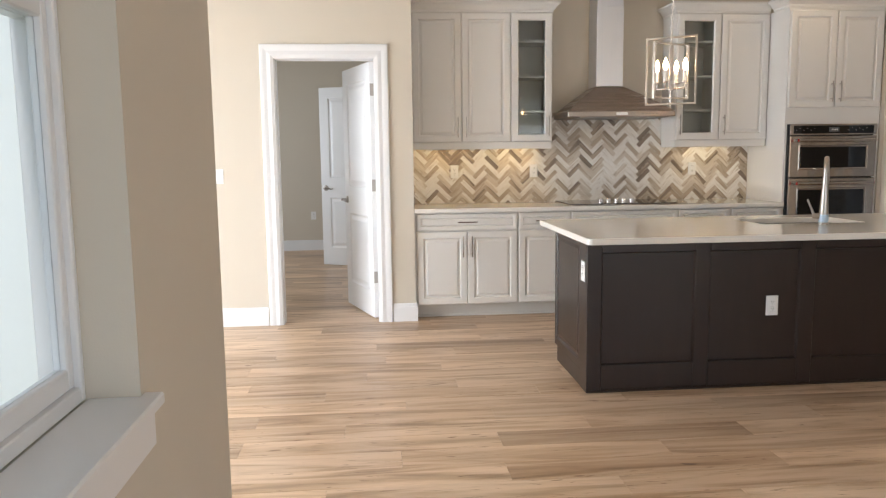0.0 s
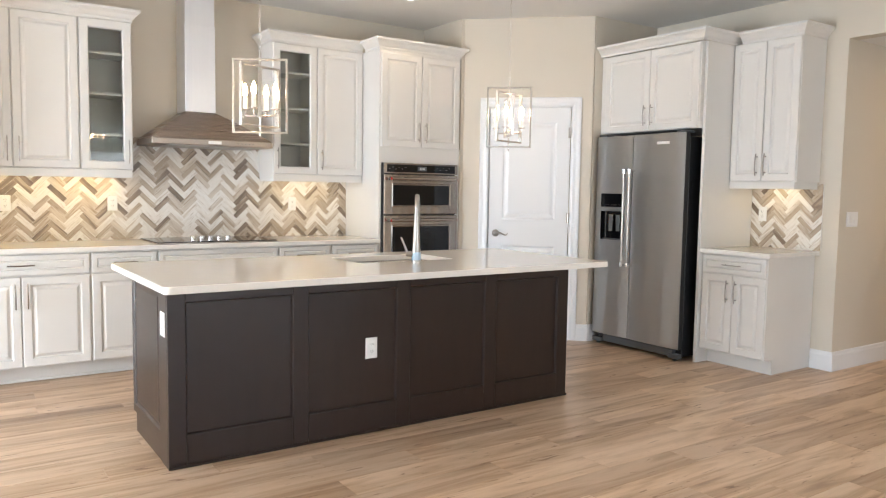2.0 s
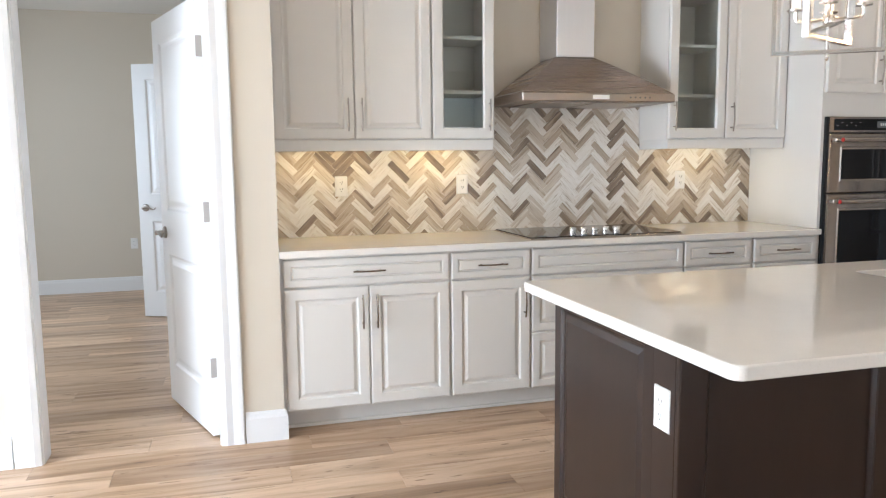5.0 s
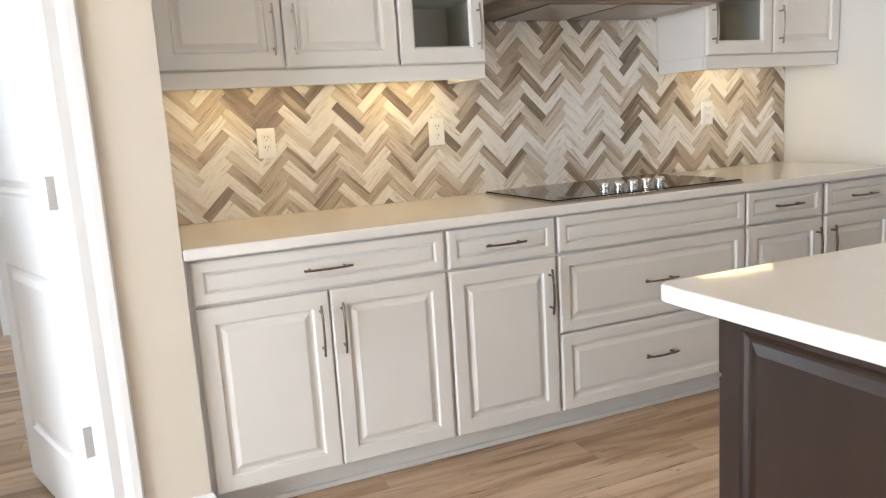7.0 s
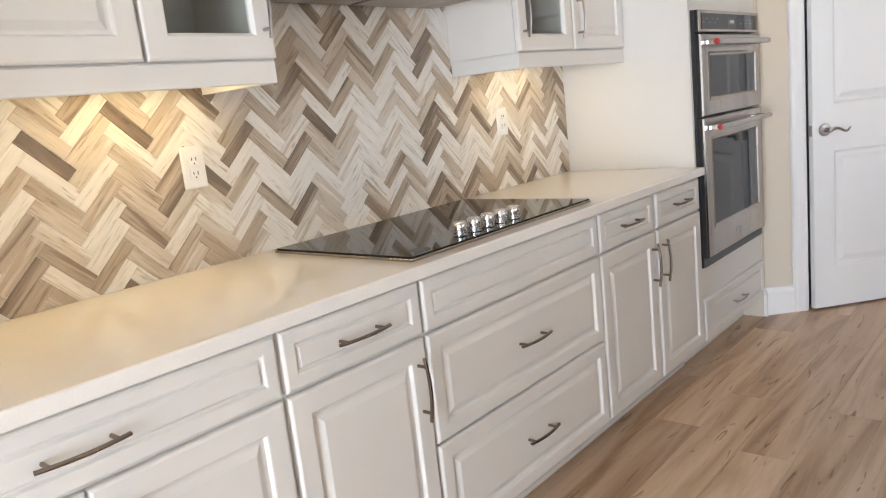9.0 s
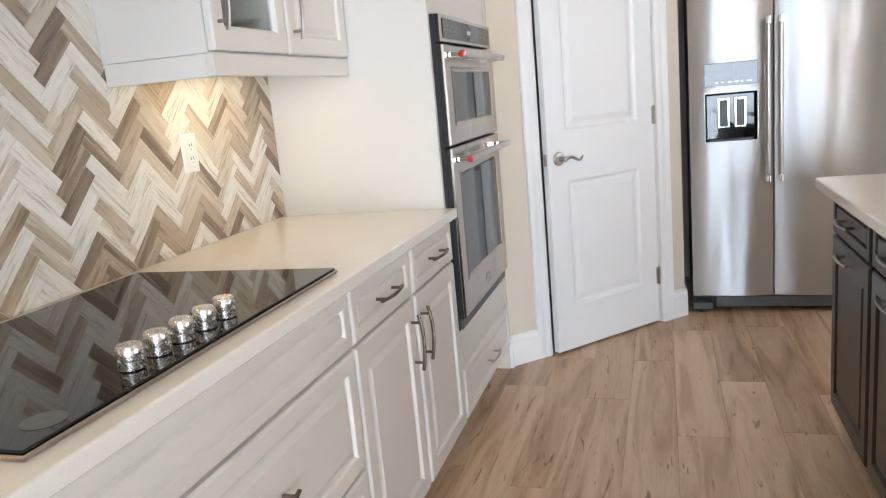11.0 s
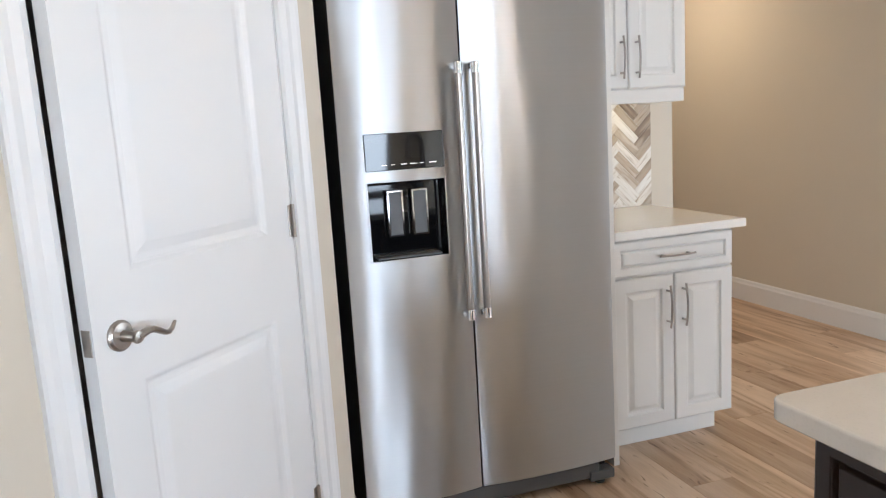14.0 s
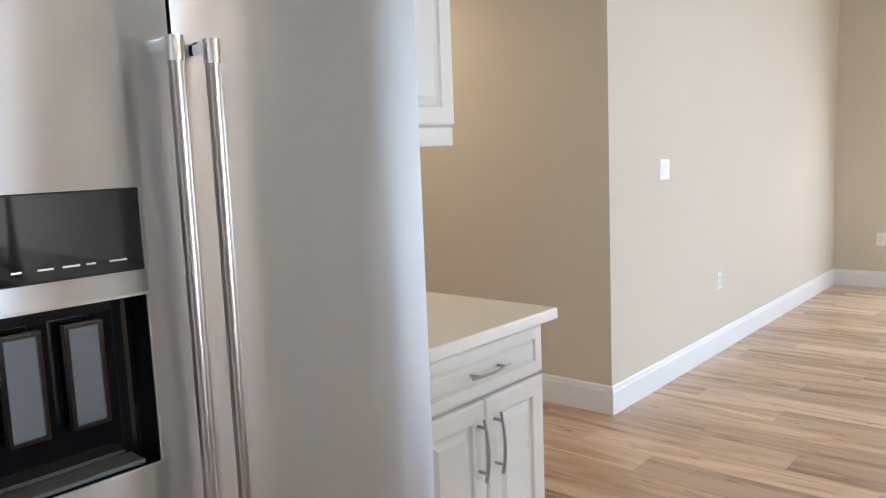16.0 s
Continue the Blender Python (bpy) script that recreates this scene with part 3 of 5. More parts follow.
# ---------------------------------------------------------------- cabinets
def front(name, x0, x1, z0, z1, mat, parent, frame_w=0.056):
    """A raised-panel door or drawer front; its face stands 20 mm before the carcass at y = 0."""
    f = frame_w
    edge = [(0, -0.0135), (0.0025, -0.0175), (0.007, -0.02), (f - 0.004, -0.02), (f - 0.001, -0.0185), (f + 0.001, -0.0135), (f + 0.003, -0.0100)]
    if z1 - z0 < 0.2:                                 # shallow drawer: a short bevel
        field = [(f + 0.0055, -0.0098), (f + 0.0105, -0.0168), (f + 0.012, -0.0175)]
    else:
        field = [(f + 0.009, -0.0093), (f + 0.014, -0.0105), (f + 0.026, -0.0165), (f + 0.029, -0.0180), (f + 0.031, -0.0183)]
    return part(name, rings(x0, x1, z0, z1, edge + field, -0.001), mat, parent)


def pull(parent, x, z, length, vertical, mat=NICKEL, y=-0.02, label="satin metal bow pull"):
    """A bowed flat bar on two posts."""
    half = length / 2
    pts = []
    for i in range(9):
        u = -1 + i / 4
        s, o = u * half, 0.034 - 0.010 * u * u
        pts.append((x, y - o, z + s) if vertical else (x + s, y - o, z))
    bm = tube(pts, 0.0055, 8, flat=0.75)
    for u in (-0.72, 0.72):
        s = u * half
        a = (x, y, z + s) if vertical else (x + s, y, z)
        b = (x, y - 0.028, z + s) if vertical else (x + s, y - 0.028, z)
        tube([a, b], 0.0045, 8, bm)
    return part("handle", bm, mat, parent, label, smooth=True)


def carcass(w, d, z0, z1, toe=0.0, recess=0.10):
    bm = box(0, w, 0, d, z0 + toe, z1)
    if toe:
        box(0.0, w, recess, d, z0, z0 + toe, bm=bm)
    return bm


def base_unit(m, w, d, fronts, label, mat=CAB, toe=0.115, top=0.884, pullmat=NICKEL, group=""):
    """fronts: rows of (kind, x0, x1, z0, z1, pull) with pull 'h', 'l', 'r' or ''."""
    t = thing("base_cabinet", m, label, "cabinet", group)
    part("body", carcass(w, d, 0, top, toe), mat, t)
    for kind, x0, x1, z0, z1, p in fronts:
        f = front(kind, x0, x1, z0, z1, mat, t, 0.056 if kind == "door" else 0.046 if z1 - z0 > 0.2 else 0.036)
        if p == "h":
            pull(f, (x0 + x1) / 2, (z0 + z1) / 2, 0.16, False, pullmat)
        elif p in "lr" and p:
            pull(f, x0 + 0.034 if p == "l" else x1 - 0.034, z1 - 0.125, 0.17, True, pullmat)
    return t


BG = "base cabinets along the tiled wall"
DZ0, DZ1, DRB, DRT = 0.122, 0.728, 0.737, 0.874
g = 0.006
Y0 = 5.992      # carcass face of the kitchen run
DEPTH = YK - 0.012 - Y0
units = [(0.300, 1.145), (1.145, 1.590), (1.590, 2.512), (2.512, 3.418)]
w = units[0][1] - units[0][0]
base_unit(pose(units[0][0], Y0, 0), w, DEPTH, [("drawer_front", g, w - g, DRB, DRT, "h"), ("door", g, w / 2 - 0.002, DZ0, DZ1, "r"), ("door", w / 2 + 0.002, w - g, DZ0, DZ1, "l")], "greige raised-panel base cabinet with drawer over two doors", pullmat=BRONZE, group=BG)
w = units[1][1] - units[1][0]
base_unit(pose(units[1][0], Y0, 0), w, DEPTH, [("drawer_front", g, w - g, DRB, DRT, "h"), ("door", g, w - g, DZ0, DZ1, "r")], "narrow greige base cabinet with one drawer and one door", pullmat=BRONZE, group=BG)
w = units[2][1] - units[2][0]
base_unit(pose(units[2][0], Y0, 0), w, DEPTH, [("drawer_front", g, w - g, DRB, DRT, ""), ("drawer_front", g, w - g, 0.430, DZ1, "h"), ("drawer_front", g, w - g, DZ0, 0.422, "h")], "greige drawer cabinet under the cooktop", pullmat=BRONZE, group=BG)
w = units[3][1] - units[3][0]
h2 = w / 2
base_unit(pose(units[3][0], Y0, 0), w, DEPTH, [("drawer_front", g, h2 - 0.012, DRB, DRT, "h"), ("drawer_front", h2 + 0.012, w - g, DRB, DRT, "h"), ("door", g, h2 - 0.012, DZ0, DZ1, "r"), ("door", h2 + 0.012, w - g, DZ0, DZ1, "l")], "greige base cabinet with two drawers over two doors", pullmat=BRONZE, group=BG)
part_filler = part("cabinet_filler", box(0.2875, 0.2995, Y0, Y0 + 0.5, 0.0, 0.884), CAB)
tagged(part_filler, "narrow greige filler strip against the wall", "trim", kind="structure")
tagged(part("toe_moulding", box(0.30, 3.418, Y0 + 0.086, Y0 + 0.098, 0.0, 0.020, 0.004), CAB), "greige toe-kick moulding on the floor", "trim", kind="structure")

CTOP = 0.919


def slab(name, x0, x1, y0, y1, z0, z1, label, r=0.01, holes=()):
    """A quartz worktop with eased edges and rounded corners."""
    bm = bmesh.new()

    def ring(a0, a1, b0, b1, rad, o, z, seg):
        pts = []
        for cx, cy, st in ((a1 - rad, b1 - rad, 0), (a0 + rad, b1 - rad, 90), (a0 + rad, b0 + rad, 180), (a1 - rad, b0 + rad, 270)):
            for k in range(seg + 1):
                an = radians(st + 90 * k / seg)
                pts.append(bm.verts.new((cx + (rad - o) * math.cos(an), cy + (rad - o) * math.sin(an), z)))
        return pts

    ease = [(0.003, z0), (0.0, z0 + 0.003), (0.0, z1 - 0.005), (0.0005, z1 - 0.003), (0.002, z1 - 0.0012), (0.005, z1)]
    caps = {0: [], 1: []}
    for (a0, a1, b0, b1), rad, sign, seg in [((x0, x1, y0, y1), r, 1, 8)] + [(h, 0.02, -1, 5) for h in holes]:
        loops = [ring(a0, a1, b0, b1, rad, o * sign, z, seg) for o, z in ease]
        for p, q in zip(loops, loops[1:]):
            for i in range(len(p)):
                bm.faces.new((p[i], p[(i + 1) % len(p)], q[(i + 1) % len(p)], q[i]))
        for side, lp in ((0, loops[0]), (1, loops[-1])):
            caps[side] += [bm.edges.get((lp[i], lp[(i + 1) % len(lp)])) for i in range(len(lp))]
    for side in caps:
        bmesh.ops.triangle_fill(bm, edges=caps[side], use_beauty=True)
    ob = part(name, bm, QUARTZ)
    return tagged(ob, label, "countertop")


slab("countertop", 0.289, 3.418, 5.945, YK - 0.002, 0.885, CTOP, "polished cream quartz countertop along the tiled wall", 0.006)

# upper cabinets
CROWN = [(0, 0), (0.006, 0), (0.008, 0.018), (0.020, 0.030), (0.034, 0.052), (0.052, 0.066), (0.058, 0.070), (0.058, 0.088), (0, 0.088)]


def crown(path, z, parent):
    bm = sweep([(o, z + h) for o, h in CROWN], path)
    return part("crown_moulding", bm, CAB, parent)


def glass_front(x0, x1, z0, z1, parent, pull_side):
    f = 0.062
    bm = bmesh.new()
    prof = [(0, -0.001), (0, -0.015), (0.003, -0.0185), (0.007, -0.02), (f - 0.008, -0.02), (f - 0.002, -0.013), (f, -0.010), (f, -0.001)]
    loops = [[bm.verts.new((x, y, z)) for x, z in ((x0 + o, z0 + o), (x1 - o, z0 + o), (x1 - o, z1 - o), (x0 + o, z1 - o))] for o, y in prof]
    for a, b in zip(loops, loops[1:] + loops[:1]):
        for i in range(4):
            bm.faces.new((a[i], a[(i + 1) % 4], b[(i + 1) % 4], b[i]))
    d = part("door", bm, CAB, parent)
    part("pane", box(x0 + f - 0.004, x1 - f + 0.004, -0.0075, -0.0045, z0 + f - 0.004, z1 - f + 0.004), CLEAR, d, "clear glass pane").visible_shadow = False
    pull(d, x0 + 0.03 if pull_side == "l" else x1 - 0.03, z0 + 0.13, 0.17, True)
    return d


def hollow(w, d, z0, z1, t0, t1):
    """Open-fronted box, walls from t0 to t1 thick."""
    bm = bmesh.new()
    for b in ((t0, t1, 0.001, d - t0, z0 + t0, z1 - t0), (w - t1, w - t0, 0.001, d - t0, z0 + t0, z1 - t0), (t1, w - t1, 0.001, d - t0, z0 + t0, z0 + t1), (t1, w - t1, 0.001, d - t0, z1 - t1, z1 - t0), (t1, w - t1, d - t1, d - t0, z0 + t1, z1 - t1)):
        box(*b, bm=bm)
    return bm


def upper_glass(m, w, d, z0, z1, side, label, group=""):
    t = thing("wall_cabinet", m, label, "cabinet", group)
    part("body", hollow(w, d, z0, z1, 0.0, 0.014), CAB, t)
    # thin liner added to carry the shaded inside colour
    part("liner", hollow(w, d, z0, z1, 0.0142, 0.018), CABIN, t, "grey inside, with its shade in the colour")
    for i in (1, 2, 3):
        z = z0 + (z1 - z0) * (0.232 + 0.272 * (i - 1))
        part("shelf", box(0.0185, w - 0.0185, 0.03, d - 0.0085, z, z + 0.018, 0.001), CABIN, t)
    glass_front(0.004, w - 0.004, z0 + 0.004, z1 - 0.004, t, side)
    return t


def upper_solid(m, w, d, z0, z1, doors, label, name="wall_cabinet", group=""):
    t = thing(name, m, label, "cabinet", group)
    part("body", box(0, w, 0, d, z0, z1), CAB, t)
    for x0, x1, side in doors:
        f = front("door", x0, x1, z0 + 0.004, z1 - 0.004, CAB, t)
        pull(f, x0 + 0.034 if side == "l" else x1 - 0.034, z0 + 0.13, 0.17, True)
    return t


UG = "wall cabinets over the tiled wall"
UY, UD = 6.300, YK - 6.302
UZ0, UZ1, VAL = 1.455, 2.532, 1.398
upper_solid(pose(0.300, UY, 0), 0.842, UD, UZ0, UZ1, [(0.004, 0.419, "r"), (0.423, 0.838, "l")], "greige wall cabinet with two raised-panel doors", group=UG)
ga = upper_glass(pose(1.1425, UY, 0), 0.3575, UD, UZ0, UZ1, "r", "greige wall cabinet with a glass door and shelves", group=UG)
gb = upper_glass(pose(2.588, UY, 0), 0.392, UD, UZ0, UZ1, "l", "greige wall cabinet with a glass door beside the hood", group=UG)
upper_solid(pose(2.9805, UY, 0), 0.4375, UD, UZ0, UZ1, [(0.004, 0.433, "l")], "greige wall cabinet with one raised-panel door", group=UG)


def trim_piece(name, bm, label):
    return tagged(part(name, bm, CAB), label, "trim", kind="structure")


def valance(x0, x1, left, right):
    """Light rail under the wall cabinets."""
    bm = box(x0, x1, UY - 0.012, UY + 0.010, VAL, UZ0 - 0.001, 0.002)
    if left:
        box(x0, x0 + 0.02, UY + 0.010, YK - 0.012, VAL, UZ0 - 0.001, 0.001, bm)
    if right:
        box(x1 - 0.02, x1, UY + 0.010, YK - 0.012, VAL, UZ0 - 0.001, 0.001, bm)
    return trim_piece("light_rail", bm, "greige light rail under the wall cabinets")


valance(0.300, 1.492, False, True)
valance(2.588, 3.412, True, False)
CZ = UZ1 + 0.001
trim_piece("crown_moulding", sweep([(o, CZ + h) for o, h in CROWN], [(0.292, UY), (1.500, UY), (1.500, YK - 0.003)]), "greige crown moulding on the wall cabinets")
trim_piece("crown_moulding", sweep([(o, CZ + h) for o, h in CROWN], [(2.588, YK - 0.003), (2.588, UY), (3.415, UY)]), "greige crown moulding on the wall cabinets")

# tall oven cabinet
TX0, TX1, TY = 3.4195, 4.255, 5.991
t = thing("oven_cabinet", pose(TX0, TY, 0), "tall greige cabinet housing the double wall oven", "cabinet")
W = TX1 - TX0
TD = YK - TY - 0.003
for x in (0, W - 0.02):
    bm = box(x, x + 0.02, 0, TD, 0.115, UZ1)
    box(x, x + 0.02, 0.10, TD, 0, 0.115, bm=bm)
    part("side_panel", bm, CAB, t)
part("lower_box", box(0.0202, W - 0.0202, 0, 0.62, 0.115, 0.46), CAB, t)
part("toe_board", box(0.0202, W - 0.0202, 0.10, 0.118, 0, 0.1148), CAB, t)
part("upper_box", box(0.0202, W - 0.0202, 0, 0.62, 1.575, UZ1), CAB, t)
part("back_panel", box(0.0202, W - 0.0202, 0.6, 0.62, 0.4602, 1.5748), CAB, t)
f = front("drawer_front", 0.012, W - 0.012, 0.128, 0.318, CAB, t, 0.036)
pull(f, W / 2, 0.223, 0.16, False)
for x0, x1, s in ((0.012, W / 2 - 0.002, "r"), (W / 2 + 0.002, W - 0.012, "l")):
    f = front("door", x0, x1, 1.712, 2.505, CAB, t)
    pull(f, x0 + 0.034 if s == "l" else x1 - 0.034, 1.712 + 0.13, 0.17, True)
trim_piece("crown_moulding", sweep([(o, CZ + h) for o, h in CROWN], [(TX0, UY - 0.062), (TX0, TY), (TX1, TY), (TX1, 6.03)]), "greige crown moulding on the oven cabinet")

# island
IX0, IX1, IY0, IY1 = 1.145, 3.700, 3.938, 4.715
isl = thing("island_cabinet", pose(0, 0, 0), "espresso-stained wooden island with panelled front and cabinet doors behind", "kitchen island")
bm = box(IX0 + 0.02, IX1 - 0.02, IY0 + 0.02, IY1 - 0.02, 0.115, 0.66)
for b in ((IX0 + 0.02, 2.265, IY0 + 0.02, IY1 - 0.02), (2.95, IX1 - 0.02, IY0 + 0.02, IY1 - 0.02), (2.265, 2.95, IY0 + 0.02, 4.145), (2.265, 2.95, 4.58, IY1 - 0.02)):
    box(*b, 0.66, 0.884, bm=bm)
box(IX0 + 0.02, IX1 - 0.02, IY0 + 0.02, IY1 - 0.085, 0, 0.115, bm=bm)
part("body", bm, ESP, isl)
# front: stiles and rails proud of the panel
STL = [(IX0, 1.230), (1.771, 1.858), (2.392, 2.481), (3.015, 3.103), (3.612, IX1)]
for a, b in STL:
    part("stile", box(a, b, IY0, IY0 + 0.0195, 0.0, 0.884, 0.005, seg=3), ESP, isl)
for (a0, a), (b, b1) in zip(STL, STL[1:]):
    part("rail", box(a + 0.0003, b - 0.0003, IY0, IY0 + 0.0195, 0.0, 0.155, 0.0015), ESP, isl)
    part("rail", box(a + 0.0003, b - 0.0003, IY0, IY0 + 0.0195, 0.80, 0.884, 0.0015), ESP, isl)
    part("panel_bead", rings(a, b, 0.155, 0.80, [(0, IY0 + 0.003), (0.002, IY0 + 0.0035), (0.006, IY0 + 0.015), (0.0075, IY0 + 0.0165), (0.008, IY0 + 0.0185)]), ESP, isl)
part("shoe_moulding", box(IX0 - 0.004, IX1 + 0.004, IY0 - 0.012, IY0 - 0.0003, 0, 0.016, 0.005), ESP, isl)
# end panels: corner post, framed panel, notched toe
for x, s in ((IX0, 1), (IX1, -1)):
    xa, xb = (x, x + 0.0195) if s > 0 else (x - 0.0195, x)
    part("corner_post", box(xa, xb, IY0 + 0.020, IY0 + 0.125, 0, 0.884, 0.0015), ESP, isl)
    bm = rings(0, IY1 - 0.0205 - IY0 - 0.1255, 0.10, 0.884, [(0, 0.001), (0.002, -0.001), (0.046, -0.001), (0.052, 0.004), (0.06, 0.008), (0.066, 0.008), (0.085, 0.002)], 0.018)
    m = pose(x + 0.003, IY1 - 0.0205, 0, 0, 0, -90) if s > 0 else pose(x - 0.003, IY0 + 0.1255, 0, 0, 0, 90)
    bmesh.ops.transform(bm, verts=bm.verts, matrix=m)
    part("end_panel", bm, ESP, isl)
    part("toe_board", box(xa + 0.004, xb, IY0 + 0.1255, IY1 - 0.085, 0, 0.0995, 0.001), ESP, isl)
# kitchen side: drawers over doors
L = IX1 - IX0
cols = [0.0, 0.50, 1.00, 1.78, L]
back = new("kitchen_side")
back.parent = isl
back.matrix_basis = pose(IX1, IY1 - 0.02, 0, 0, 0, 180)
for a, b in zip(cols, cols[1:]):
    n = 2 if b - a > 0.6 else 1
    front("drawer_front", a + 0.012, b - 0.012, DRB, DRT, ESP, isl, 0.036).matrix_basis = back.matrix_basis
    for k in range(n):
        x0, x1 = a + 0.012 + (b - a - 0.024) * k / n, a + 0.012 + (b - a - 0.024) * (k + 1) / n
        f = front("door", x0 + 0.001, x1 - 0.001, DZ0, DZ1, ESP, isl)
        f.matrix_basis = back.matrix_basis
        if n == 1:
            pull(f, (x0 + x1) / 2, DZ1 - 0.036, 0.16, False)
        else:
            pull(f, x1 - 0.034 if k == 0 else x0 + 0.034, DZ1 - 0.125, 0.17, True)
for d in [c for c in isl.children if c.name.startswith("drawer_front")]:
    xs = [v.co.x for v in d.data.vertices]
    pull(d, (min(xs) + max(xs)) / 2, (DRB + DRT) / 2, 0.16, False)
bpy.data.objects.remove(back)
SX0, SX1, SY0, SY1 = 2.285, 2.93, 4.165, 4.560
slab("island_countertop", 1.052, 3.728, 3.607, 4.768, 0.885, CTOP, "polished cream quartz island countertop with rounded corners", 0.03, [(SX0, SX1, SY0, SY1)])

# fridge surround: side panel, cabinet over, right wall units
t = thing("fridge_panel", pose(0, 0, 0), "tall greige end panel beside the refrigerator", "cabinet panel")
part("panel", box(5.274, XF - 0.002, 4.092, 4.117, 0, UZ1, 0.001), CAB, t)
part("edge_strip", box(5.262, 5.2738, 4.092, 4.117, 0, UZ1, 0.001), CAB, t)
RF = pose(5.222, 5.162, 0, 0, 0, -90)
upper_solid(RF, 1.042, 0.70, 1.862, UZ1, [(0.062, 0.552, "r"), (0.556, 1.038, "l")], "greige cabinet with two doors over the refrigerator", "bridge_cabinet")
trim_piece("crown_moulding", sweep([(o, CZ + h) for o, h in CROWN], [(5.20, 5.160), (5.20, 4.092), (XF - 0.003, 4.092)]), "greige crown moulding over the refrigerator")
RU = pose(5.610, 4.0915, 0, 0, 0, -90)
upper_solid(RU, 0.565, XF - 5.612, UZ0 - 0.005, UZ1, [(-0.0005 + 0.004, 0.2805, "r"), (0.2845, 0.561, "l")], "greige wall cabinet with two tall doors", group="")
trim_piece("crown_moulding", sweep([(o, CZ + h) for o, h in CROWN], [(5.610, 4.032), (5.610, 3.526), (XF - 0.003, 3.526)]), "greige crown moulding on the wall cabinet")
bm = box(5.598, 5.620, 3.535, 4.0915, VAL - 0.004, UZ0 - 0.006, 0.002)
box(5.620, XF - 0.012, 3.535, 3.555, VAL - 0.004, UZ0 - 0.006, 0.001, bm)
trim_piece("light_rail", bm, "greige light rail under the wall cabinet")
w = 0.561
base_unit(pose(5.310, 4.0915, 0, 0, 0, -90), w, XF - 5.312, [("drawer_front", g, w - g, DRB, DRT, "h"), ("door", g, w / 2 - 0.002, DZ0, DZ1, "r"), ("door", w / 2 + 0.002, w - g, DZ0, DZ1, "l")], "small greige base cabinet with drawer over two doors")
slab("small_countertop", 5.262, XF - 0.002, 3.492, 4.0915, 0.885, CTOP, "small polished cream quartz countertop", 0.006)


# ---------------------------------------------------------------- refrigerator
FW = 0.940
fr = thing("refrigerator", pose(5.130, 5.120, 0, 0, 0, -90), "stainless steel side-by-side refrigerator with a dispenser", "refrigerator")
part("body", box(0.006, FW - 0.006, 0.080, 0.76, 0.03, 1.80, 0.004), BLACK, fr, "black painted case")


def bulge(x, a, b):
    u = (x - a) / (b - a) * 2 - 1
    return 0.016 * abs(u) ** 2.6


def fridge_door(name, a, b, z0, z1, hole=None):
    """A door with a gently bowed front and rounded edges; local front faces -y."""
    bm = bmesh.new()
    xs = sorted({a + (b - a) * (0.5 - 0.5 * math.cos(math.pi * i / 22)) for i in range(23)} | (set(hole[:2]) if hole else set()))
    zs = sorted({z0, z0 + 0.004, z1 - 0.004, z1} | (set(hole[2:]) if hole else set()))
    grid = {(i, j): bm.verts.new((x, bulge(x, a, b) + (0.004 if j in (0, len(zs) - 1) else 0), z)) for i, x in enumerate(xs) for j, z in enumerate(zs)}
    for i in range(len(xs) - 1):
        for j in range(len(zs) - 1):
            if hole and hole[0] <= xs[i] and xs[i + 1] <= hole[1] and hole[2] <= zs[j] and zs[j + 1] <= hole[3]:
                continue
            bm.faces.new((grid[i, j], grid[i + 1, j], grid[i + 1, j + 1], grid[i, j + 1]))
    nx, nz = len(xs) - 1, len(zs) - 1
    loop = [(i, 0) for i in range(nx)] + [(nx, j) for j in range(nz)] + [(i, nz) for i in range(nx, 0, -1)] + [(0, j) for j in range(nz, 0, -1)]
    edge_rings = [[(grid[k].co.x, grid[k].co.y + 0.008, grid[k].co.z) for k in loop], [(grid[k].co.x, 0.068, grid[k].co.z) for k in loop]]
    n = len(loop)
    lip = [bm.verts.new((grid[k].co.x, grid[k].co.y + 0.008, grid[k].co.z)) for k in loop]
    for i in range(n):
        bm.faces.new((grid[loop[i]], lip[i], lip[(i + 1) % n], grid[loop[(i + 1) % n]]))
    door = part(name, bm, STEEL, fr, smooth=True)
    side = bmesh.new()
    rim, rear = [[side.verts.new((x, y, z)) for x, y, z in ring] for ring in edge_rings]
    for i in range(n):
        side.faces.new((rim[i], rear[i], rear[(i + 1) % n], rim[(i + 1) % n]))
    side.faces.new(rear)
    part("door_edge", side, BLACK, door, "black painted door edge")
    return door


SPLIT = 0.411
HX0, HX1, HZ0, HZ1 = 0.078, 0.332, 0.938, 1.186
dl = fridge_door("freezer_door", 0.0, SPLIT - 0.003, 0.098, 1.830, (HX0, HX1, HZ0, HZ1))
dr = fridge_door("fridge_door", SPLIT + 0.003, FW, 0.098, 1.830)
# dispenser
bm = rings(HX0, HX1, HZ0, HZ1, [(0.0, 0.002), (0.0005, 0.006), (0.002, 0.050), (0.006, 0.056), (0.012, 0.058)])
part("dispenser_recess", bm, BLACKGLASS, dl, "glossy black dispenser recess")
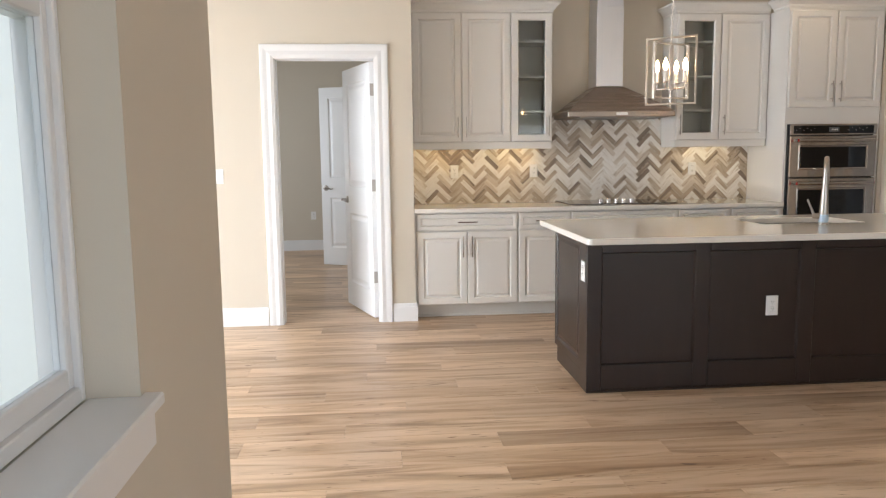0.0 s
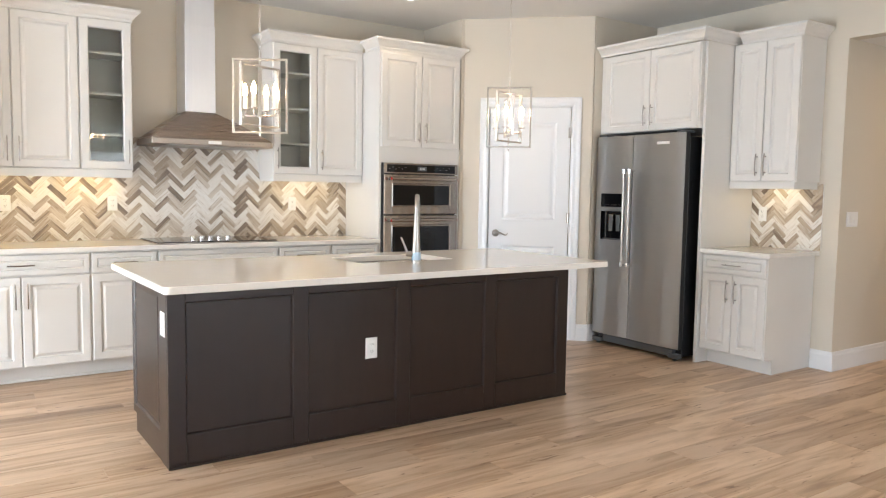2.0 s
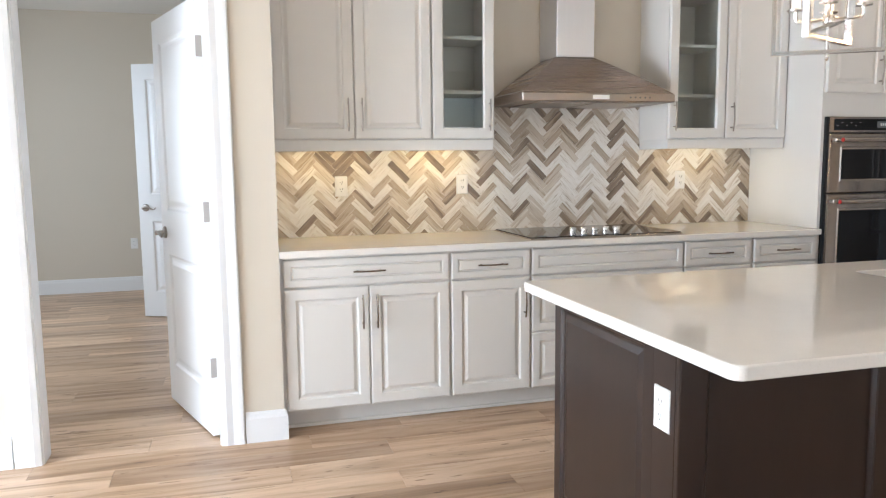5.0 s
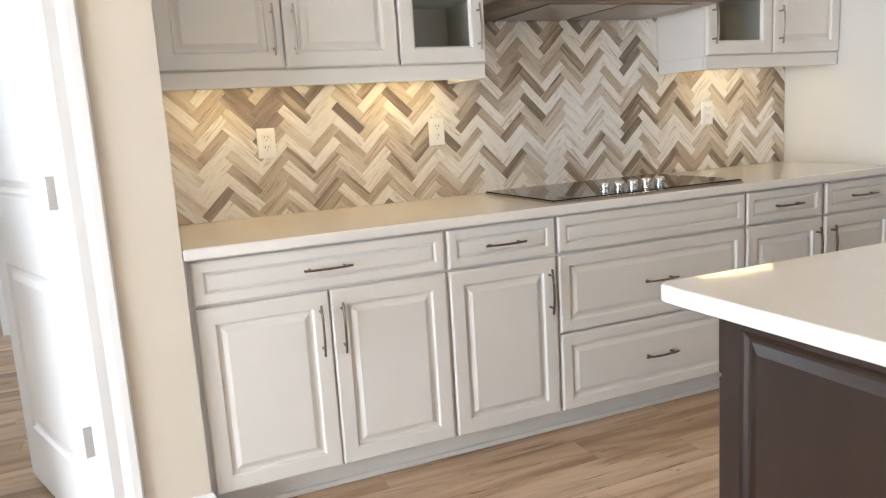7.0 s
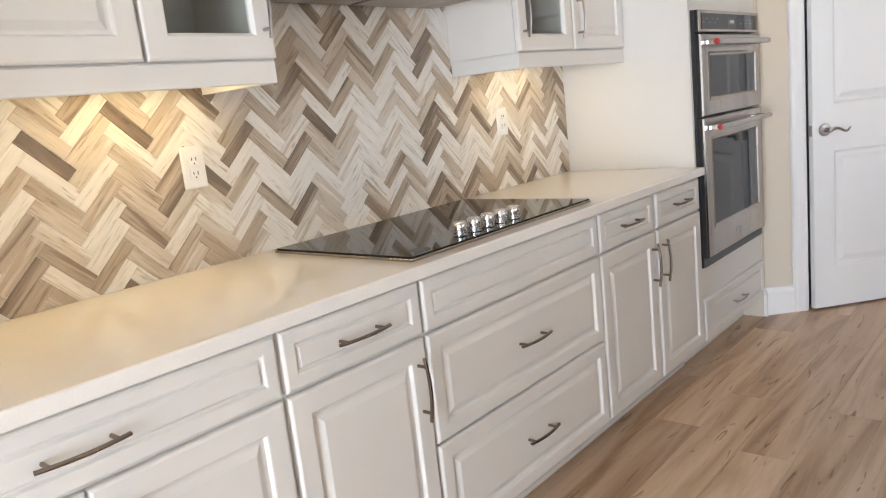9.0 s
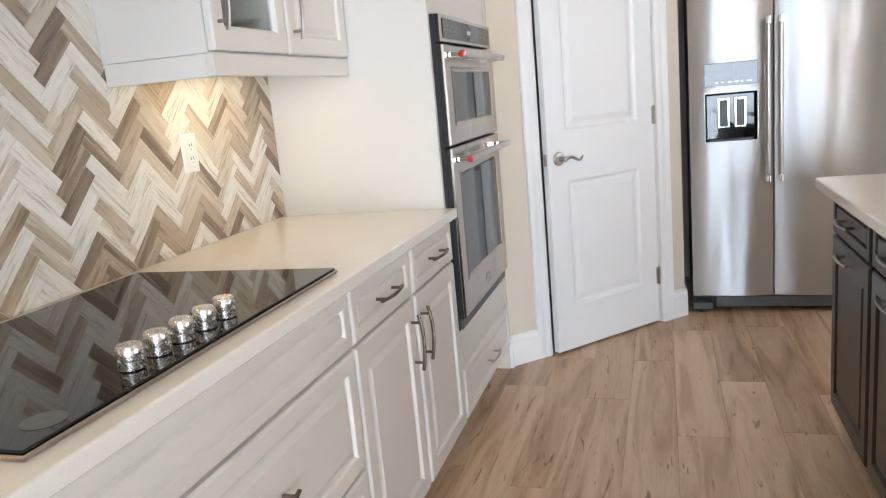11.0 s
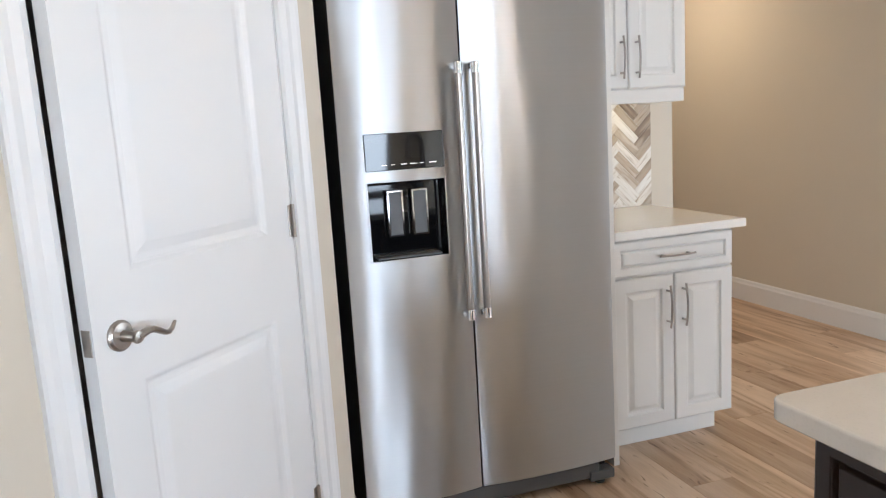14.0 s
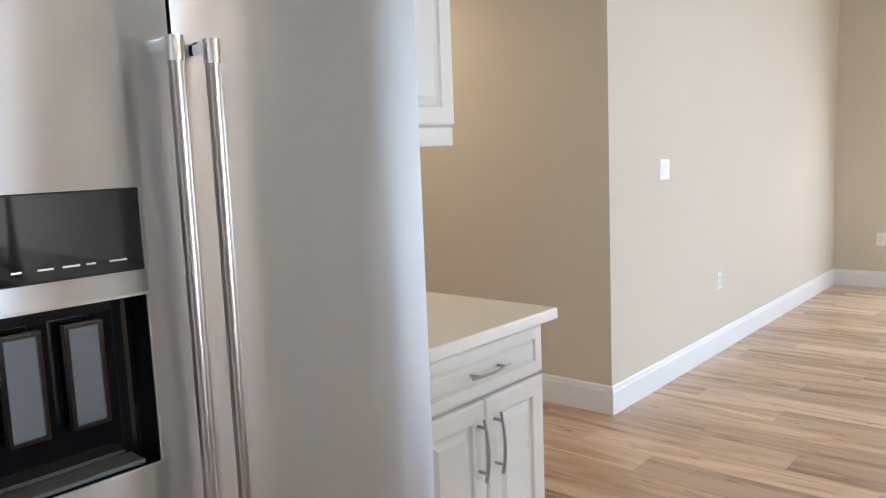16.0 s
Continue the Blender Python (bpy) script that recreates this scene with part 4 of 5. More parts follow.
for x in (0.150, 0.232):
    part("paddle", box(x, x + 0.042, 0.030, 0.040, HZ0 + 0.075, HZ1 - 0.035, 0.002), GREY, dl, "grey dispenser paddle")
    bm = bmesh.new()
    for b in ((x - 0.005, x, 0.028, 0.041, HZ0 + 0.07, HZ1 - 0.03), (x + 0.042, x + 0.047, 0.028, 0.041, HZ0 + 0.07, HZ1 - 0.03), (x, x + 0.042, 0.028, 0.041, HZ1 - 0.035, HZ1 - 0.03), (x, x + 0.042, 0.028, 0.041, HZ0 + 0.070, HZ0 + 0.075)):
        box(*b, bm=bm)
    part("paddle_rim", bm, CHROME, dl, "chrome paddle rim")
part("drip_tray", box(HX0 + 0.02, HX1 - 0.02, 0.006, 0.050, HZ0 + 0.0020, HZ0 + 0.0085, 0.001), GREY, dl)
bm = bmesh.new()
for b in ((HX0 - 0.004, HX0, -0.001, 0.012, HZ0 - 0.004, HZ1 + 0.004), (HX1, HX1 + 0.004, -0.001, 0.012, HZ0 - 0.004, HZ1 + 0.004), (HX0, HX1, -0.001, 0.012, HZ1, HZ1 + 0.004), (HX0, HX1, -0.001, 0.012, HZ0 - 0.004, HZ0)):
    box(*b, bm=bm)
part("dispenser_rim", bm, STEEL, dl)
part("control_panel", box(HX0 - 0.002, HX1 + 0.002, -0.002, 0.010, 1.222, 1.338, 0.002), BLACKGLASS, dl, "glossy black touch panel")
for i, wd in enumerate((0.016, 0.012, 0.020, 0.022, 0.012, 0.024)):
    x = 0.128 + i * 0.031
    part("panel_mark", box(x, x + wd, -0.0030, -0.0021, 1.2385, 1.2410), NICKEL, dl)


def bar_handle(parent, x, z0, z1):
    bm = tube([(x, -0.052, z0), (x, -0.052, z1)], 0.0115, 16)
    h = part("handle", bm, NICKEL, parent, "round brushed steel bar handle", smooth=True)
    for z, s in ((z0, 1), (z1, -1)):
        bm = tube([(x, -0.052, z - s * 0.004), (x, -0.052, z + s * 0.030)], 0.0138, 16)
        part("end_cap", bm, CHROME, h, "bright end cap", smooth=True)
        part("bracket", box(x - 0.009, x + 0.009, -0.045, 0.016, z + s * 0.006 - 0.010, z + s * 0.006 + 0.010, 0.004, seg=2), CHROME, h)


bar_handle(dl, 0.378, 0.726, 1.538)
bar_handle(dr, 0.436, 0.726, 1.538)
part("badge", box(0.672, 0.795, -0.0015, 0.006, 1.742, 1.764, 0.001), PLASTIC, dr, "pale plate badge")
bm = box(0.12, FW - 0.06, 0.030, 0.075, 0.030, 0.090, 0.003)
box(0.0, 0.10, 0.022, 0.075, 0.018, 0.055, 0.003, bm)
box(FW - 0.10, FW, 0.022, 0.075, 0.018, 0.055, 0.003, bm)
part("toe_grille", bm, GREY, fr, "dark grey toe grille")
for x in (0.05, FW - 0.05):
    part("foot", lathe([(0.018, 0.0), (0.02, 0.006), (0.008, 0.01), (0.008, 0.03)], 12, pose(x, 0.05, 0)), GREY, fr)
    part("foot", lathe([(0.018, 0.0), (0.02, 0.006), (0.008, 0.01), (0.008, 0.035)], 12, pose(x, 0.65, 0)), GREY, fr)
    part("hinge_cover", box(x - 0.04, x + 0.04, 0.02, 0.14, 1.8305, 1.848, 0.004), GREY, fr)

# ---------------------------------------------------------------- double wall oven
OX0, OX1 = 3.452, 4.222
OW = OX1 - OX0
ov = thing("double_wall_oven", pose(OX0, 6.000, 0), "stainless double wall oven built into the tall cabinet", "oven")
part("body", box(0.004, OW - 0.004, -0.001, 0.55, 0.462, 1.573), BLACK, ov, "black oven case")
part("side_trim", box(-0.010, 0.004, -0.022, -0.0012, 0.462, 1.573, 0.001), BLACK, ov)
cp = part("control_panel", box(0.0, OW, -0.040, -0.0345, 1.482, 1.573, 0.002), STEELH, ov)
part("panel_case", box(0.0004, OW - 0.0004, -0.0343, -0.002, 1.4824, 1.5726), BLACK, cp, "black panel case")
part("display", box(0.03, OW - 0.03, -0.0425, -0.0395, 1.494, 1.560, 0.001), BLACKGLASS, cp, "black glass display")
part("screen", box(OW * 0.44, OW * 0.56, -0.0432, -0.0427, 1.508, 1.546), GREY, cp)

for i in range(6):
    for s in (0.06, 0.66):
        x = OW * (s + 0.042 * i)
        part("panel_mark", box(x, x + 0.012, -0.0432, -0.0427, 1.520 + 0.016 * (i % 2), 1.523 + 0.016 * (i % 2)), NICKEL, cp)
for x in (0.472, 0.492, 0.512, 0.528):
    part("clock_digit", box(OW * x, OW * x + 0.007, -0.0438, -0.0434, 1.520, 1.534), PLASTIC, cp)


def oven_door(z0, z1, gx, gz0, gz1, hz):
    bm = bmesh.new()
    x0, x1 = 0.0, OW
    loops = []
    for o, y in ((0.0, -0.0375), (0.0, -0.040), (0.006, -0.046)):
        loops.append([(x0 + o, y, z0 + o), (x1 - o, y, z0 + o), (x1 - o, y, z1 - o), (x0 + o, y, z1 - o)])
    for e, y in ((0.0, -0.046), (0.010, -0.049), (0.018, -0.043)):
        loops.append([(gx + e, y, gz0 + e), (OW - gx - e, y, gz0 + e), (OW - gx - e, y, gz1 - e), (gx + e, y, gz1 - e)])
    vs = [[bm.verts.new(p) for p in l] for l in loops]
    for a, b in zip(vs, vs[1:]):
        for i in range(4):
            bm.faces.new((a[i], a[(i + 1) % 4], b[(i + 1) % 4], b[i]))
    bm.faces.new(vs[-1]), bm.faces.new(vs[0][::-1])
    d = part("oven_door", bm, STEELH, ov)
    part("door_edge", box(x0 + 0.0004, x1 - 0.0004, -0.0372, -0.002, z0 + 0.0004, z1 - 0.0004), BLACK, d, "black door edge")
    part("window", box(gx + 0.019, OW - gx - 0.019, -0.0452, -0.0432, gz0 + 0.019, gz1 - 0.019), BLACKGLASS, d, "black glass window")
    h = part("handle", tube([(0.045, -0.098, hz), (OW - 0.045, -0.098, hz)], 0.0125, 16), STEELH, d, "round steel bar handle", smooth=True)
    for x in (0.062, OW - 0.062):
        part("bracket", box(x - 0.016, x + 0.016, -0.098, -0.0465, hz - 0.012, hz + 0.012, 0.005, seg=2), CHROME, h)
    for x, s in ((0.045, -1), (OW - 0.045, 1)):
        part("medallion", lathe([(0.012, 0), (0.012, 0.003), (0.006, 0.0045), (0.0, 0.0045)], 16, pose(x, -0.098, hz, 0, 90 * s)), RED, h, "small red medallion")
    return d


oven_door(1.128, 1.474, 0.075, 1.190, 1.400, 1.437)
low = oven_door(0.505, 1.120, 0.075, 0.630, 1.040, 1.078)
part("badge", box(OW / 2 - 0.03, OW / 2 + 0.03, -0.0485, -0.0462, 0.555, 0.580, 0.001), STEEL, low)
part("bottom_vent", box(0.0, OW, -0.032, -0.002, 0.464, 0.500, 0.003), GREY, ov, "dark vent strip")

# ---------------------------------------------------------------- cooktop
KX0, KX1, KY0, KY1 = 1.592, 2.508, 5.990, 6.548
ck = thing("cooktop", pose(0, 0, CTOP), "black glass electric cooktop with five chrome knobs", "cooktop")
part("trim", box(KX0, KX1, KY0, KY1, 0.0005, 0.009, 0.002), STEELH, ck, "thin steel edge trim")
part("glass_top", box(KX0 + 0.004, KX1 - 0.004, KY0 + 0.004, KY1 - 0.004, 0.0095, 0.014, 0.0015), BLACKGLASS, ck, "polished black glass")
for i in range(5):
    k = part("knob", lathe([(0.017, 0.0145), (0.020, 0.016), (0.020, 0.030), (0.0165, 0.032), (0.0165, 0.036), (0.0205, 0.038), (0.0205, 0.050), (0.018, 0.054), (0, 0.0545)], 24, pose(1.862 + 0.066 * i, 6.048, 0)), BOWL, ck, "chrome knob", smooth=True)
part("corner_mark", lathe([(0.030, 0.0142), (0.030, 0.0148), (0, 0.0148)], 24, pose(KX0 + 0.085, KY0 + 0.05, 0)), GREY, ck)

# ---------------------------------------------------------------- range hood
hd = thing("range_hood", pose(0, 0, 0), "stainless chimney range hood over the cooktop", "range hood")
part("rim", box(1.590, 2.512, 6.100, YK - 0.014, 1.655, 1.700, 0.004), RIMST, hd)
bm = bmesh.new()
prev = None
for i in range(13):
    u = i / 12
    z = 1.7005 + 0.225 * u
    k = u - 0.12 * u * (1 - u)
    x0, x1, y0 = 1.594 + (1.905 - 1.594) * k, 2.508 + (2.140 - 2.508) * k, 6.104 + (6.365 - 6.104) * k
    loop = [bm.verts.new(p) for p in ((x0, y0, z), (x1, y0, z), (x1, YK - 0.014, z), (x0, YK - 0.014, z))]
    if prev:
        for j in range(4):
            bm.faces.new((prev[j], prev[(j + 1) % 4], loop[(j + 1) % 4], loop[j]))
    else:
        bm.faces.new(loop[::-1])
    prev = loop
bm.faces.new(prev)
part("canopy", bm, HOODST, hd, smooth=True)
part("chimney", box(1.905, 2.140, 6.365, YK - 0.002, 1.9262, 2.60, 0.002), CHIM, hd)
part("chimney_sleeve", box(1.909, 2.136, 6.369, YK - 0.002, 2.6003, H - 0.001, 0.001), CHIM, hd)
part("control_plate", box(2.00, 2.10, 6.0975, 6.0998, 1.667, 1.690, 0.0008), PLASTIC, hd, "pale control plate")
for i in range(5):
    part("button", lathe([(0.005, 0), (0.005, 0.003), (0, 0.003)], 10, pose(2.23 + 0.03 * i, 6.0998, 1.678, 90)), GREY, hd)
for x in (1.70, 2.05):
    part("grease_filter", box(x, x + 0.33, 6.14, 6.56, 1.649, 1.6548, 0.001), NICKEL, hd)

# ---------------------------------------------------------------- sink and faucet
sk = thing("sink", pose(0, 0, 0), "undermount stainless double-bowl sink in the island", "sink")


def bowl(x0, x1, y0, y1, depth):
    bm = bmesh.new()
    loops = []
    z0 = 0.8845
    for o, z in ((-0.004, z0), (-0.004, z0 - 0.003), (0.002, z0 - 0.004), (0.006, z0 - 0.02), (0.012, z0 - depth + 0.03), (0.022, z0 - depth + 0.008), (0.045, z0 - depth)):
        loop = []
        r = 0.05
        for cx, cy, a0 in ((x1 - o - r, y1 - o - r, 0), (x0 + o + r, y1 - o - r, 90), (x0 + o + r, y0 + o + r, 180), (x1 - o - r, y0 + o + r, 270)):
            for k in range(6):
                a = radians(a0 + 18 * k)
                loop.append(bm.verts.new((cx + r * math.cos(a), cy + r * math.sin(a), z)))
        loops.append(loop)
    for a, b in zip(loops, loops[1:]):
        for i in range(len(a)):
            bm.faces.new((a[i], a[(i + 1) % len(a)], b[(i + 1) % len(a)], b[i]))
    bm.faces.new(loops[-1])
    return bm


SM = SX0 + 0.30
for a, b in ((SX0 - 0.003, SM - 0.006), (SM + 0.006, SX1 + 0.003)):
    q = part("bowl", bowl(a, b, SY0 - 0.003, SY1 + 0.003, 0.20), BOWL, sk, smooth=True)
    part("drain", lathe([(0.040, 0), (0.042, 0.003), (0.030, 0.003), (0.028, -0.004), (0, -0.004)], 20, pose((a + b) / 2, (SY0 + SY1) / 2, 0.6855)), CHROME, q, "chrome drain", smooth=True)
part("divider", box(SM - 0.010, SM + 0.010, SY0 + 0.03, SY1 - 0.03, 0.868, 0.882, 0.004, seg=2), BOWL, sk)

FX, FY = 2.610, 4.092
fa = thing("faucet", pose(FX, FY, CTOP, 0, 0, -34), "brushed nickel pull-down kitchen faucet on the island", "faucet")
part("base", lathe([(0.030, 0), (0.030, 0.006), (0.026, 0.010), (0.0255, 0.075), (0.024, 0.080), (0.024, 0.084)], 24), NICKEL, fa, smooth=True)
part("film_wrap", lathe([(0.0258, 0.012), (0.0268, 0.013), (0.0266, 0.058), (0.0258, 0.059)], 24), TAPE, fa, "pale blue protective film", smooth=True)
pts, rad = [], []
for z, r in ((0.084, 0.024), (0.12, 0.0225), (0.18, 0.019), (0.24, 0.0155), (0.29, 0.0135), (0.325, 0.013)):
    pts.append((0, 0, z)), rad.append(r)
for i in range(1, 11):
    a = math.pi * i / 10 * 0.97
    pts.append((0, 0.072 * (1 - math.cos(a)), 0.325 + 0.062 * math.sin(a))), rad.append(0.013)
part("spout", tube(pts, rad, 16), NICKEL, fa, smooth=True)
ex, ey, ez = pts[-1]
part("spray_head", tube([(ex, ey, ez + 0.01), (ex - 0.001, ey + 0.002, ez - 0.03), (ex - 0.002, ey + 0.004, ez - 0.085), (ex - 0.002, ey + 0.005, ez - 0.10)], [0.0145, 0.0165, 0.019, 0.017], 16), NICKEL, fa, smooth=True)
hb = part("handle_hub", tube([(-0.018, 0, 0.048), (-0.060, 0, 0.048)], [0.018, 0.016], 16), NICKEL, fa, smooth=True)
part("lever", tube([(-0.052, 0, 0.050), (-0.064, 0, 0.085), (-0.090, 0, 0.145)], [0.008, 0.007, 0.006], 10), NICKEL, hb, smooth=True)


# ---------------------------------------------------------------- pendants
def pendant(x, y, turn, label):
    zb = 1.616
    t = thing("pendant_light", pose(x, y, zb, 0, 0, turn), label, "pendant lamp", "pendants over the island")

    def rect(w, h, z0, bar, deep):
        bm = bmesh.new()
        for b in ((-w / 2, -w / 2 + bar, z0, z0 + h), (w / 2 - bar, w / 2, z0, z0 + h), (-w / 2 + bar, w / 2 - bar, z0, z0 + bar), (-w / 2 + bar, w / 2 - bar, z0 + h - bar, z0 + h)):
            box(b[0], b[1], -deep / 2, deep / 2, b[2], b[3], 0.0008, bm)
        return bm
    part("outer_frame", rect(0.278, 0.372, 0.0, 0.010, 0.018), FRAME, t, "polished nickel rectangular frame")
    inner = rect(0.265, 0.306, 0.032, 0.010, 0.018)
    bmesh.ops.transform(inner, verts=inner.verts, matrix=pose(0, 0, 0, 0, 0, 58))
    part("inner_frame", inner, FRAME, t, "polished nickel inner frame set crosswise")
    third = rect(0.275, 0.240, 0.068, 0.010, 0.018)
    bmesh.ops.transform(third, verts=third.verts, matrix=pose(0, 0, 0, 0, 0, 103))
    part("inner_frame", third, FRAME, t, "polished nickel inner frame set crosswise")
    part("stem", tube([(0, 0, -0.012), (0, 0, 0.412)], 0.0045, 10), FRAME, t, smooth=True)
    part("finial", lathe([(0.002, -0.02), (0.006, -0.014), (0.004, -0.008), (0.004, 0)], 10), FRAME, t)
    part("hub", lathe([(0.006, 0.075), (0.014, 0.080), (0.016, 0.095), (0.010, 0.105), (0.006, 0.112)], 14), FRAME, t, smooth=True)
    for k in range(4):
        a = radians(-9 + 90 * k)
        cx, cy = 0.080 * math.cos(a), 0.080 * math.sin(a)
        arm = part("arm", tube([(0, 0, 0.092), (cx * 0.5, cy * 0.5, 0.088), (cx * 0.95, cy * 0.95, 0.090), (cx, cy, 0.100), (cx, cy, 0.118)], 0.005, 8), FRAME, t, smooth=True)
        part("drip_dish", lathe([(0.010, 0.116), (0.022, 0.118), (0.023, 0.122), (0.010, 0.121)], 16, pose(cx, cy, 0)), FRAME, arm, smooth=True)
        part("candle_sleeve", lathe([(0.0115, 0.121), (0.0115, 0.185), (0.008, 0.187)], 14, pose(cx, cy, 0)), PLASTIC, arm, "cream candle sleeve", smooth=True)
        part("bulb", lathe([(0.007, 0.187), (0.0115, 0.198), (0.0135, 0.209), (0.0105, 0.227), (0.005, 0.241), (0.001, 0.252)], 14, pose(cx, cy, 0)), WARM, arm, "lit candle bulb", smooth=True)
    # chain of oval links
    z, i = 0.410, 0
    while zb + z < H - 0.05:
        ring = [(0.0055 * math.cos(2 * math.pi * k / 12), 0, z + 0.013 + 0.0155 * math.sin(2 * math.pi * k / 12)) for k in range(13)]
        lk = tube(ring, 0.0014, 6)
        if i % 2:
            bmesh.ops.transform(lk, verts=lk.verts, matrix=pose(0, 0, 0, 0, 0, 90))
        part("chain_link", lk, FRAME, t)
        z, i = z + 0.0275, i + 1
    part("canopy", lathe([(0.062, H - zb - 0.0005), (0.062, H - zb - 0.010), (0.045, H - zb - 0.024), (0.010, H - zb - 0.030), (0.006, z - 0.002)], 24), FRAME, t, smooth=True)
    return t


pendant(1.638, 4.04, -34, "polished nickel open-frame pendant with four candle bulbs")
pendant(3.240, 4.03, -42, "polished nickel open-frame pendant with four candle bulbs")

# ceiling downlight
cl = thing("ceiling_light", pose(3.496, 5.645, H), "round white recessed ceiling light, lit", "ceiling lamp")
part("trim_ring", lathe([(0.055, -0.003), (0.085, -0.006), (0.090, -0.001), (0.060, -0.0005)], 32), PLASTIC, cl, smooth=True)
part("lens", lathe([(0.056, -0.0035), (0.056, -0.0045), (0, -0.0045)], 32), CANGLOW, cl, "glowing lens")


cl = thing("ceiling_light", pose(7.4, 2.62, 2.52), "round white recessed ceiling light in the hall, lit", "ceiling lamp")
part("trim_ring", lathe([(0.055, -0.003), (0.085, -0.006), (0.090, -0.001), (0.060, -0.0005)], 32), PLASTIC, cl, smooth=True)
part("lens", lathe([(0.056, -0.0035), (0.056, -0.0045), (0, -0.0045)], 32), CANGLOW, cl, "glowing lens")


# lights under the wall cabinets
def led_bar(x0, x1, y, watts, m=None):
    m = m or pose(0, 0, 0)
    t = thing("under_cabinet_light", m, "slim warm light bar under the wall cabinets", "lamp", "lights under the wall cabinets")
    part("housing", box(x0, x1, y - 0.015, y + 0.015, UZ0 - 0.0135, UZ0 - 0.0015, 0.002), PLASTIC, t)
    part("lens", box(x0 + 0.006, x1 - 0.006, y - 0.010, y + 0.010, UZ0 - 0.0155, UZ0 - 0.0138), LEDGLOW, t, "glowing strip")
    a = m @ Vector(((x0 + x1) / 2, y, UZ0 - 0.018))
    lamp = area("under_cabinet_lamp", a, a + Vector((0, 0, -1)), x1 - x0, 0.03, watts, (1, 0.66, 0.23))
    if abs((m.to_3x3() @ Vector((1, 0, 0))).y) > 0.5:
        lamp.data.size, lamp.data.size_y = 0.03, x1 - x0


led_bar(0.38, 0.84, 6.47, 0.9)
led_bar(1.02, 1.44, 6.47, 1.0)
led_bar(2.70, 3.20, 6.47, 0.7)
led_bar(0.16, 0.42, 0.20, 0.40, RU @ pose(0, 0, -0.006))


# ---------------------------------------------------------------- outlets and switches
def outlet(m, label="white duplex outlet with cover plate"):
    """Local: on a wall facing -y, centred."""
    t = thing("outlet", m, label, "outlet")
    part("cover_plate", rings(-0.036, 0.036, -0.058, 0.058, [(0, -0.002), (0.002, -0.005), (0.004, -0.006)], -0.0003), PLASTIC, t)
    for z in (0.0195, -0.0195):
        r = part("receptacle", box(-0.0165, 0.0165, -0.0085, -0.0062, z - 0.0145, z + 0.0145, 0.004, seg=2), PLASTIC, t)
        for x, hh in ((-0.0065, 0.0045), (0.0065, 0.0055)):
            part("slot", box(x - 0.0012, x + 0.0012, -0.0090, -0.0086, z + 0.001 - hh + 0.003, z + 0.003 + hh), BLACK, r)
        part("ground_hole", lathe([(0.0022, 0), (0.0022, 0.0004), (0, 0.0004)], 8, pose(0, -0.0086, z - 0.008, 90)), BLACK, r)
    return t


def switch(m, gangs, label):
    t = thing("light_switch", m, label, "switch")
    hw = 0.036 + 0.023 * (gangs - 1)
    part("cover_plate", rings(-hw, hw, -0.058, 0.058, [(0, -0.002), (0.002, -0.005), (0.004, -0.006)], -0.0003), PLASTIC, t)
    for i in range(gangs):
        x = (i - (gangs - 1) / 2) * 0.046
        part("rocker", rings(x - 0.0165, x + 0.0165, -0.033, 0.033, [(0, -0.0062), (0.001, -0.0085), (0.014, -0.0105)], -0.0061), PLASTIC, t)
    return t


TY0 = YK - 0.0128
for x in (0.686, 1.406, 2.886):
    outlet(pose(x, TY0, 1.203), "white duplex outlet on the herringbone tile wall")
outlet(pose(XF - 0.0128, 3.985, 1.19, 0, 0, -90), "white duplex outlet on the small tiled wall")
outlet(pose(2.238, IY0 + 0.0178, 0.470), "white duplex outlet in the dark island panel")
outlet(pose(IX0 - 0.0003, 4.012, 0.690, 0, 0, -90), "white duplex outlet on the island corner post")
outlet(pose(5.9347, 0.46, 0.48, 0, 0, -90), "white duplex outlet low on the cream wall")
outlet(pose(5.54, -2.4497, 0.45, 0, 0, 180), "white duplex outlet on the far wall")
outlet(pose(-0.93, 10.8497, 0.505), "white duplex outlet in the next room")
switch(pose(-1.245, YD - 0.0003, 1.205), 1, "white rocker switch beside the doorway")
switch(pose(6.115, 3.3597, 1.17), 3, "white three-gang rocker switch at the hall")
switch(pose(5.9347, 1.294, 1.240, 0, 0, -90), 2, "white two-gang rocker switch on the cream wall")


# ---------------------------------------------------------------- herringbone tile walls
TL_, TW_, TT_, JT = 0.1524, 0.0381, 0.008, 0.0009


def clip(poly, x0, x1, z0, z1):
    for axis, lim, sign in ((0, x0, 1), (0, x1, -1), (1, z0, 1), (1, z1, -1)):
        out = []
        for i, p in enumerate(poly):
            q = poly[(i + 1) % len(poly)]
            a, b = (p[axis] - lim) * sign, (q[axis] - lim) * sign
            if a >= 0:
                out.append(p)
            if a * b < 0:
                f = a / (a - b)
                out.append((p[0] + (q[0] - p[0]) * f, p[1] + (q[1] - p[1]) * f))
        poly = out
        if len(poly) < 3:
            return []
    return poly


